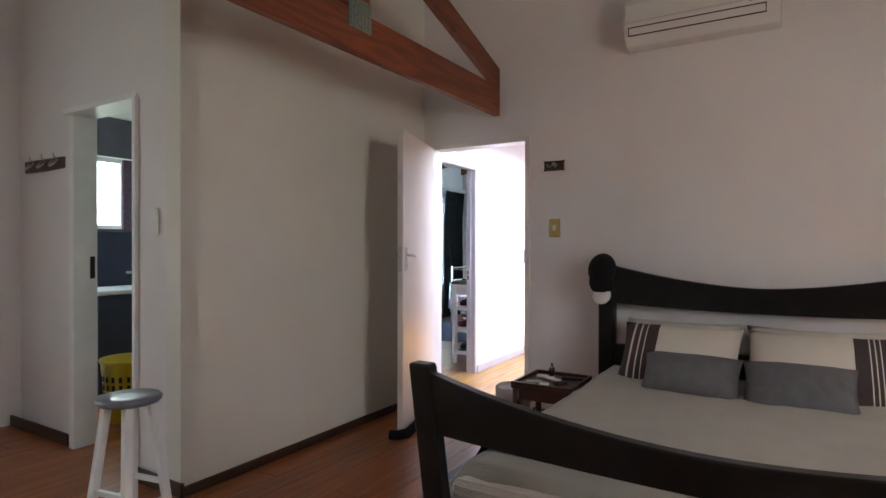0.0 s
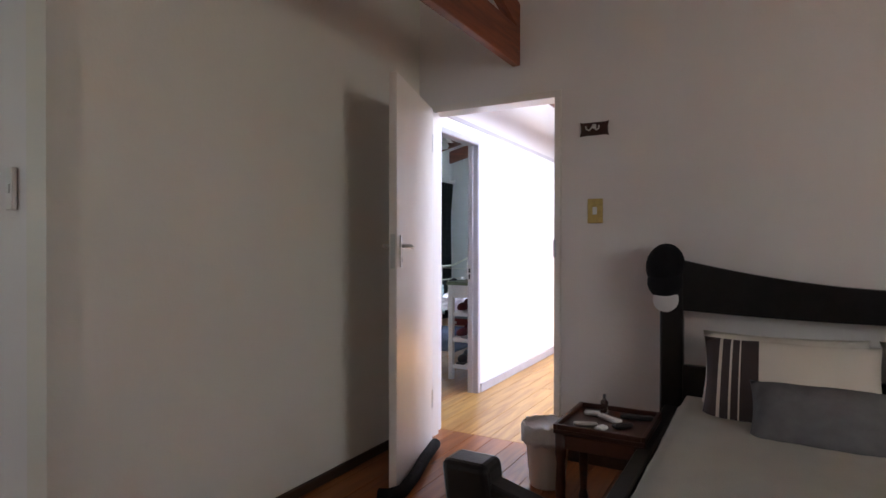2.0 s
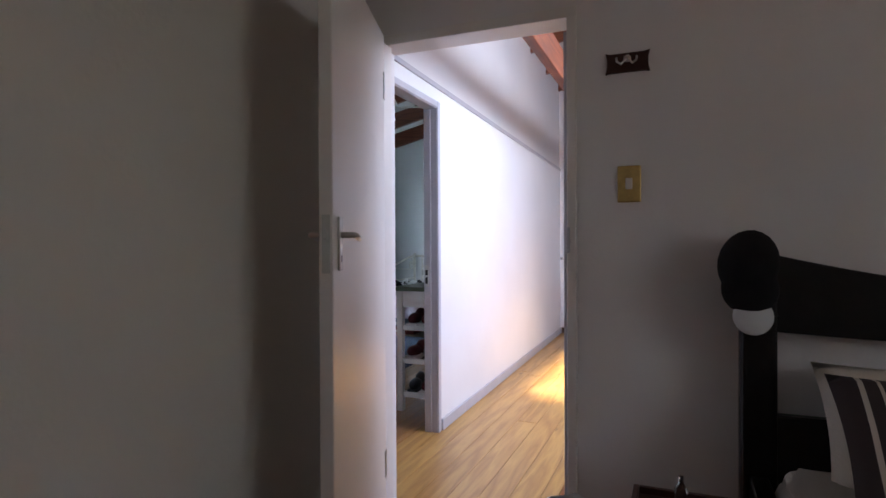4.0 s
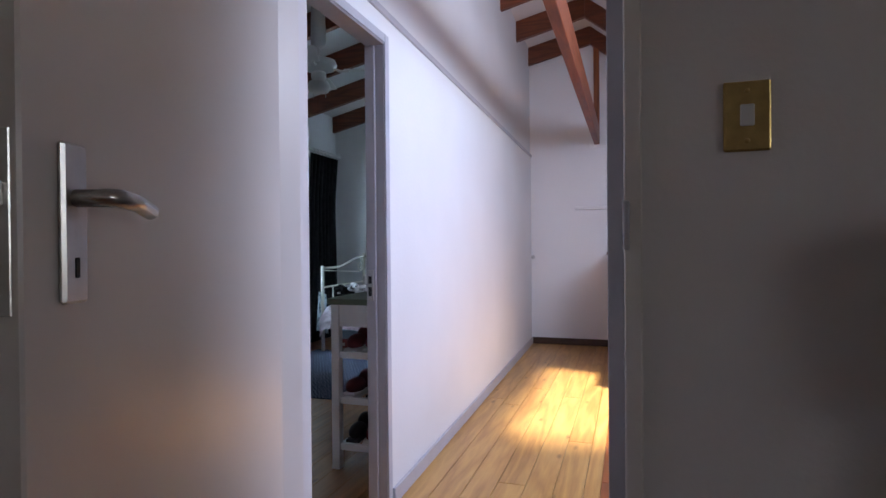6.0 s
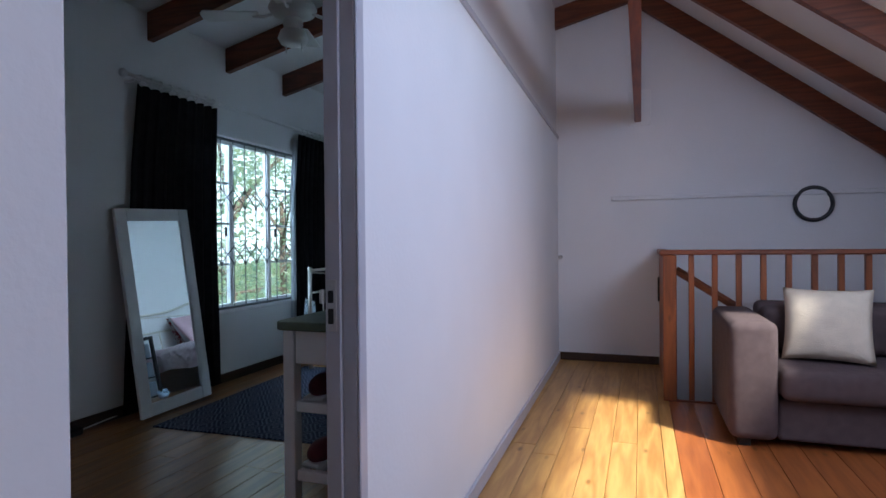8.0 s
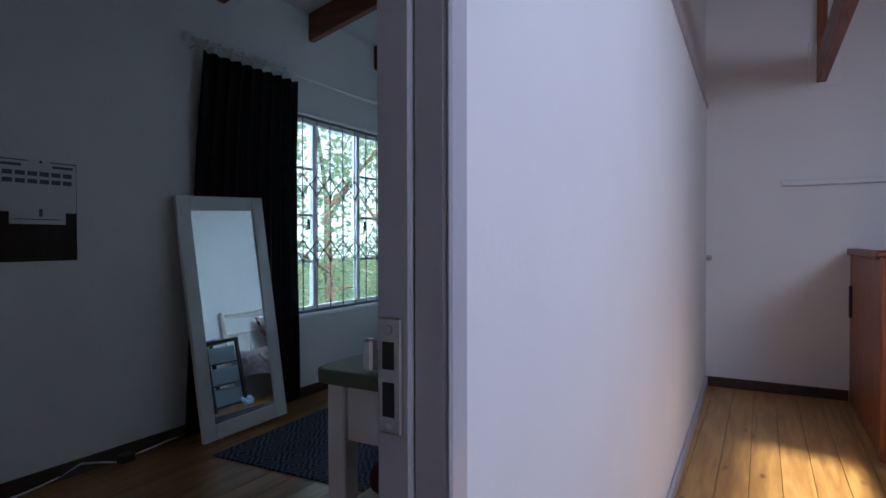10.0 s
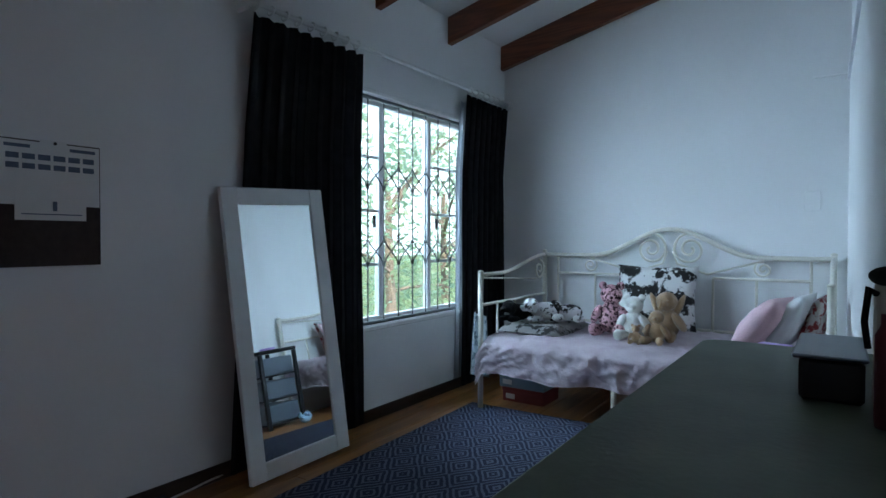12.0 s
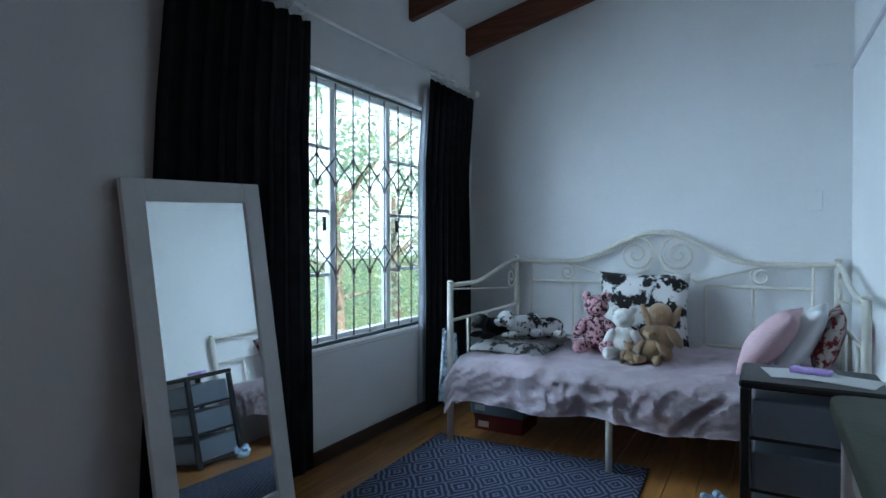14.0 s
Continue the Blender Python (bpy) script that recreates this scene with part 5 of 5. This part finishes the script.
def lying_dog(x, y, z, s, material, label, turn):
    m = Matrix.Translation((x, y, z)) @ Matrix.Rotation(radians(turn), 4, "Z") @ Matrix.Scale(s, 4)
    b = ball((0, 0.1, 0.30), (0.28, 0.46, 0.28), None, None, 16)
    ball((0, -0.38, 0.50), (0.22, 0.24, 0.22), b, None, 14)
    ball((0, -0.60, 0.42), (0.13, 0.14, 0.11), b, None, 12)
    for k in (-1, 1):
        ball((k * 0.22, -0.34, 0.46), (0.06, 0.12, 0.20), b, (0, k * 20, 0), 10)
        ball((k * 0.22, -0.35, 0.10), (0.10, 0.28, 0.10), b, None, 10)
        ball((k * 0.30, 0.38, 0.12), (0.11, 0.20, 0.12), b, None, 10)
    bmesh.ops.transform(b, matrix=m, verts=b.verts)
    return single("soft_toy", b, material, label, "soft toy", (x, y, z), True, "soft toys on the daybed")


lying_dog(-4.57, 9.00, 0.566, 0.21, CAPBLACK, "black and grey lying plush dog", -25)
lying_dog(-4.43, 9.10, 0.566, 0.23, DALMATIAN, "dalmatian plush dog lying on the blanket", -40)
lying_dog(-4.30, 9.22, 0.560, 0.21, COWHIDE, "black and white plush cow lying down", -60)

# under the bed
for nm, x0, x1, y0, y1, z0, z1, m_, lab in (("shoe_box", -4.66, -4.34, 8.93, 9.20, 0.0, 0.10, BOXRED, "dark red shoe box under the daybed"), ("shoe_box", -4.68, -4.33, 8.92, 9.22, 0.101, 0.20, BOXBLUE, "blue-grey shoe box stacked on another")):
    e = thing(nm, ((x0 + x1) / 2, (y0 + y1) / 2, z0), lab, "box", "stacked shoe boxes")
    part("carton", box(x0 + 0.004, x1 - 0.004, y0 + 0.004, y1 - 0.004, z0, z1 - 0.03, 0.002), m_, e)
    part("lid", box(x0, x1, y0, y1, z1 - 0.0295, z1, 0.003), m_, e)
    part("label_sticker", box(x0 + 0.03, x0 + 0.10, y0 + 0.002, y0 + 0.0035, z0 + 0.02, z0 + 0.055), PAPER, e)

# drawer cart
dc = thing("drawer_cart", (-2.94, 8.33, 0), "black plastic drawer cart with smoky translucent drawers", "drawer cart")
for x in (-3.15, -2.725):
    for y in (8.16, 8.485):
        part("upright", box(x - 0.016, x + 0.016, y - 0.016, y + 0.016, 0, 0.615, 0.004), BLACKPL, dc)
part("top", box(-3.17, -2.705, 8.14, 8.505, 0.616, 0.645, 0.008), BLACKPL, dc)
for k in range(3):
    z = 0.03 + k * 0.195
    part("shelf_rail", box(-3.145, -2.73, 8.165, 8.48, z, z + 0.014, 0.002), BLACKPL, dc)
    part("drawer", box(-3.125, -2.75, 8.15, 8.475, z + 0.016, z + 0.160, 0.008), TRANSLUCENT, dc, "smoky translucent drawer")
for x, y, l, w_, a, m_, nm, lab in ((-2.96, 8.36, 0.25, 0.18, 12, PAPER, "paper_sheet", "loose white paper sheet on the cart"), (-2.83, 8.30, 0.22, 0.16, -20, PAPER, "paper_sheet", "loose white paper sheet on the cart")):
    single(nm, box(-l / 2, l / 2, -w_ / 2, w_ / 2, 0, 0.0015, 0, None, Matrix.Translation((x, y, 0.6455 + (0.002 if a < 0 else 0))) @ Matrix.Rotation(radians(a), 4, "Z")), m_, lab, "paper")
single("pencil_case", box(-0.07, 0.07, -0.03, 0.03, 0, 0.022, 0.009, None, Matrix.Translation((-2.93, 8.37, 0.6472)) @ Matrix.Rotation(radians(-15), 4, "Z"), 3), LILAC, "lilac and white pencil case on the cart", "pencil case", smooth=True)
b = ball((-3.27, 8.42, 0.035), (0.05, 0.05, 0.035))
for a in range(9):
    ball((-3.27 + 0.04 * math.cos(a * 0.7), 8.42 + 0.04 * math.sin(a * 0.7), 0.05 + 0.012 * (a % 3)), 0.018, b, None, 8)
single("toy", b, BLUEPLUSH, "small pale blue fluffy toy on the floor", "toy", smooth=True)

# tall table beside the doorway
tt = thing("console_table", (-2.82, 6.35, 0), "tall white table with worn green top and shoe shelves", "table")
ol = [(-2.985, 5.775), (-2.978, 5.752), (-2.955, 5.742), (-2.605, 5.742), (-2.605, 7.0), (-2.945, 7.0), (-2.965, 6.995), (-2.979, 6.982), (-2.985, 6.96)]
part("tabletop", prism(ol, 2, 0.855, 0.885, 0.004), OLIVE, tt, "worn dark green tabletop")
for x in (-2.945, -2.645):
    for y in (5.79, 6.96):
        part("leg", box(x - 0.022, x + 0.022, y - 0.022, y + 0.022, 0, 0.854, 0.003), WHITEPAINT, tt)
part("apron", box(-2.955, -2.94, 5.815, 6.935, 0.74, 0.853, 0.003), WHITEPAINT, tt)
part("apron", box(-2.92, -2.670, 5.772, 5.79, 0.74, 0.853, 0.003), WHITEPAINT, tt)
for z in (0.10, 0.34, 0.575):
    for y in (5.79, 6.96):
        part("end_bar", box(-2.922, -2.669, y - 0.012, y + 0.012, z, z + 0.035, 0.002), WHITEPAINT, tt)
    for k in range(5):
        x = -2.93 + k * 0.064
        part("shelf_slat", box(x - 0.012, x + 0.012, 5.803, 6.947, z + 0.012, z + 0.026, 0.002), WHITEPAINT, tt)


def shoe(x, y, z, l, m_, turn, lab):
    m = Matrix.Translation((x, y, z)) @ Matrix.Rotation(radians(turn), 4, "Z")
    e = thing("shoe", (x, y, z), lab, "shoe", "shoes on the shelves")
    b = ball((0, -l * 0.18, 0.045), (0.042, l * 0.33, 0.042), None, None, 14)
    ball((0, l * 0.25, 0.06), (0.038, l * 0.24, 0.055), b, None, 14)
    bmesh.ops.transform(b, matrix=m, verts=b.verts)
    part("upper", b, m_, e, "", True)
    b = box(-0.040, 0.040, -l * 0.5, l * 0.48, 0, 0.020, 0.009, None, m, 2)
    part("sole", b, PLASTIC if m_ is SHOERED else SHOEDARK, e)


k = 0
for z in (0.127, 0.367, 0.602):
    for y in (5.93, 6.25, 6.57, 6.82):
        for x in (-2.88, -2.77):
            k += 1
            shoe(x, y, z, 0.23 + 0.01 * (k % 3), (SHOEDARK, SHOERED, SHOEDARK)[(k // 2) % 3] if z < 0.5 else SHOERED, (k * 37) % 22 - 11, "dark worn shoe on a slatted shelf" if (k // 2) % 3 != 1 and z < 0.5 else "maroon canvas shoe on a slatted shelf")

# clutter on the tall table, by the wall
single("storage_tray", box(-2.745, -2.655, 6.46, 6.70, 0.8855, 0.955, 0.006), BLACKPL, "black plastic tray on the green tabletop", "tray")
single("clear_lid", box(-2.755, -2.65, 6.45, 6.71, 0.9555, 0.962, 0.003), TRANSLUCENT, "clear plastic lid on the black tray", "lid")
gb_ = thing("gift_bag", (-2.624, 6.45, 0.8855), "beige paper bag with dark cord handles", "bag")
part("bag", box(-2.645, -2.603, 6.40, 6.50, 0.8855, 1.08, 0.004), BEIGEBOX, gb_)
part("cord", tube([(-2.645, 6.40, 1.07), (-2.655, 6.39, 1.08), (-2.66, 6.39, 1.03), (-2.655, 6.392, 0.99)], 0.005, None, 6), CAPBLACK, gb_)
single("knitted_hat", ball((-2.625, 6.45, 1.094), (0.03, 0.045, 0.016)), CAPBLACK, "dark knitted hat lying on the bag", "hat", smooth=True)
single("tall_bottle", lathe([(0.016, 0), (0.017, 0.01), (0.017, 0.13), (0.010, 0.145), (0.010, 0.16)], (-2.632, 6.355, 0.8855), 16), SHOERED, "maroon cosmetic bottle on the tabletop", "bottle", smooth=True)
single("tall_bottle", lathe([(0.016, 0), (0.017, 0.01), (0.017, 0.14), (0.012, 0.15), (0.012, 0.16)], (-2.616, 6.29, 0.8855), 16), PINKPILLOW, "pink cosmetic bottle on the tabletop", "bottle", smooth=True)

# pinboard
pb = thing("pinboard", (XW + 0.01, 6.05, 1.05), "brown felt pinboard with calendar and papers", "pinboard")
part("board", box(XW + 0.001, XW + 0.014, 5.70, 6.44, 1.045, 1.505, 0.002), FELT, pb)
cal = part("calendar", box(XW + 0.0145, XW + 0.017, 6.10, 6.435, 1.27, 1.50), PAPER, pb, "white wall calendar sheet")
for r_ in range(2):
    for c_ in range(6):
        part("month_block", box(XW + 0.0172, XW + 0.0180, 6.125 + c_ * 0.05, 6.165 + c_ * 0.05, 1.435 - r_ * 0.035, 1.455 - r_ * 0.035), INK, cal)
part("heading", box(XW + 0.0172, XW + 0.0180, 6.12, 6.20, 1.475, 1.487), INK, cal)
part("heading", box(XW + 0.0172, XW + 0.0180, 6.33, 6.42, 1.475, 1.487), INK, cal)
sh = part("note", box(XW + 0.0185, XW + 0.0200, 6.15, 6.385, 1.215, 1.36), PAPER, pb, "printed paper sheet")
part("bar", box(XW + 0.0202, XW + 0.0208, 6.17, 6.37, 1.235, 1.239), INK, sh)
part("bar", box(XW + 0.0202, XW + 0.0208, 6.27, 6.285, 1.25, 1.285), INK, sh)
part("note", box(XW + 0.0185, XW + 0.0200, 6.23, 6.32, 1.475, 1.51), PAPER, pb)
part("card", box(XW + 0.0145, XW + 0.017, 5.98, 6.085, 1.27, 1.49), PAPER, pb)
part("picture", box(XW + 0.0172, XW + 0.018, 5.99, 6.075, 1.39, 1.475), FELT, pb)
part("pin", ball((XW + 0.02, 6.28, 1.50), 0.006), BLACKPL, pb)
rc = thing("remote_holder", (XW + 0.01, 6.06, 1.52), "white air-conditioner remote in its wall cradle", "remote control")
part("cradle", box(XW + 0.001, XW + 0.024, 6.03, 6.09, 1.52, 1.60, 0.003), PLASTIC, rc)
part("remote", box(XW + 0.006, XW + 0.021, 6.036, 6.084, 1.601, 1.665, 0.004), PLASTIC, rc)
part("screen", box(XW + 0.0212, XW + 0.022, 6.044, 6.076, 1.63, 1.655), INK, rc)
cord = [(XW + 0.035 + 0.02 * math.sin(k * 0.9), 5.9 + k * 0.09, 0.012 + (0.03 * math.sin(k * 1.3) if 5 < k < 9 else 0) + (0.01 if k > 4 else 0)) for k in range(13)]
cord = [(a, b_, max(0.006, c_)) for a, b_, c_ in cord]
ex_ = thing("extension_cord", (XW + 0.04, 6.4, 0), "white extension cord lying along the skirting", "cable")
part("cable", tube(cord, 0.005, None, 6), PLASTIC, ex_, "", True)
part("adaptor", box(XW + 0.03, XW + 0.09, 6.60, 6.68, 0.0, 0.045, 0.008), BLACKPL, ex_, "black plug adaptor")

# ceiling fan
fn = thing("ceiling_fan", (-3.8, 7.11, 2.45), "white ceiling fan with a glass lamp shade", "ceiling fan")
FX, FY = -3.80, 7.11
part("canopy", lathe([(0.03, 2.77), (0.055, 2.79), (0.06, 2.83), (0.05, 3.17)], (FX, FY, -0.07), 20), PLASTIC, fn, "", True)
part("downrod", tube([(FX, FY, 2.62), (FX, FY, 2.71)], 0.012, None, 8), PLASTIC, fn)
part("motor", lathe([(0.06, 2.58), (0.13, 2.61), (0.145, 2.64), (0.13, 2.67), (0.05, 2.695)], (FX, FY, -0.07), 28), PLASTIC, fn, "", True)
part("lamp_neck", lathe([(0.05, 2.51), (0.06, 2.55), (0.055, 2.58)], (FX, FY, -0.07), 20), PLASTIC, fn, "", True)
part("shade", lathe([(0.03, 2.42), (0.075, 2.43), (0.09, 2.46), (0.075, 2.505), (0.04, 2.52)], (FX, FY, -0.07), 24), PLASTIC, fn, "white glass lamp shade", True)
for k in range(4):
    a = radians(20 + 90 * k)
    m = Matrix.Translation((FX, FY, 2.53)) @ Matrix.Rotation(a, 4, "Z") @ Matrix.Rotation(radians(8), 4, "X")
    bl = part("blade", prism([(0.20, -0.045), (0.52, -0.065), (0.55, -0.03), (0.55, 0.03), (0.52, 0.065), (0.20, 0.045)], 2, -0.003, 0.003), PLASTIC, fn)
    bl.data.transform(Matrix.Translation(-ORIGIN[fn.name]) @ m @ Matrix.Translation(ORIGIN[fn.name]))
    ir = part("blade_iron", tube([m @ Vector((0.12, 0, 0.01)), m @ Vector((0.17, 0, -0.01)), m @ Vector((0.24, 0, -0.006))], 0.010, None, 6), PLASTIC, fn)
for dx in (-0.05, 0.06):
    part("pull_chain", tube([(FX + dx, FY, 2.45), (FX + dx, FY, 2.31)], 0.003, None, 5), CHROME, fn)

# painted-over fittings on the gable wall of the child's room
single("cable_trunking", box(-2.85, -2.655, YF - 0.012, YF - 0.001, 2.186, 2.200, 0.003), PLASTER_COOL, "thin painted-over cable trunking on the gable wall", "trunking")
single("blank_socket_plate", box(-2.884, -2.795, YF - 0.008, YF - 0.001, 1.338, 1.462, 0.003), PLASTER_COOL, "painted-over blank socket plate on the gable wall", "socket plate")

# ---- floors, board by board ----


def boards(name, label, x0, x1, y0, y1, w, material, holes=()):
    """A boarded floor: a dark subfloor sheet with each board an object of its own."""
    sub = structure(name, box(x0, x1, y0, y1, -0.20, -0.022), DARKGAP, label)
    lib = {}
    x, k = x0, 0
    while x < x1 - 0.02:
        ww = min(w, x1 - x)
        rnd = random.Random(k * 7 + 3)
        cuts = [y0, y1] if (y1 - y0) < 3.2 else [y0, y0 + (y1 - y0) * rnd.uniform(0.25, 0.75), y1]
        for a, b in zip(cuts, cuts[1:]):
            bm = box(x + 0.001, x + ww - 0.001, a + 0.0008, b - 0.0008, -0.022, 0.0, 0.0016)
            part("board", bm, material, sub)
        x += w
        k += 1
    return sub


boards("floor_bedroom", "orange-brown varnished pine floorboards, coloured darker for the dim room in the bedroom", -4.51, 2.60, -1.80, 4.50, 0.135, PINE_RED)
boards("floor_landing", "honey-coloured varnished pine floorboards", XL - 0.07, -1.63, 4.50, YF, 0.135, PINE)
boards("floor_landing_east", "redder varnished pine floorboards", -1.63, 1.60, 4.50, 8.56, 0.16, PINE_RED)
boards("floor_kid", "brown varnished pine floorboards, coloured darker for the dim room", XW, XL - 0.07, 4.50, YF, 0.135, PINE_SHADED)
structure("floor_bathroom", box(XW, -2.54, 2.50, 4.38, -0.2, -0.002), mat("grey_bathroom_tile", (0.2, 0.2, 0.2), 0.4), "plain grey bathroom floor")
structure("floor_stairwell", box(-1.63, 1.6, 8.56, YF, -2.9, -2.8), PINE_RED, "lower floor at the foot of the stairwell")
structure("wall_stairwell_south", box(-1.63, 1.6, 8.50, 8.558, -2.8, -0.2), PLASTER, "white stairwell side wall")
structure("wall_stairwell_west", box(-1.69, -1.632, 8.56, YF, -2.8, -0.2), PLASTER, "white stairwell end wall")
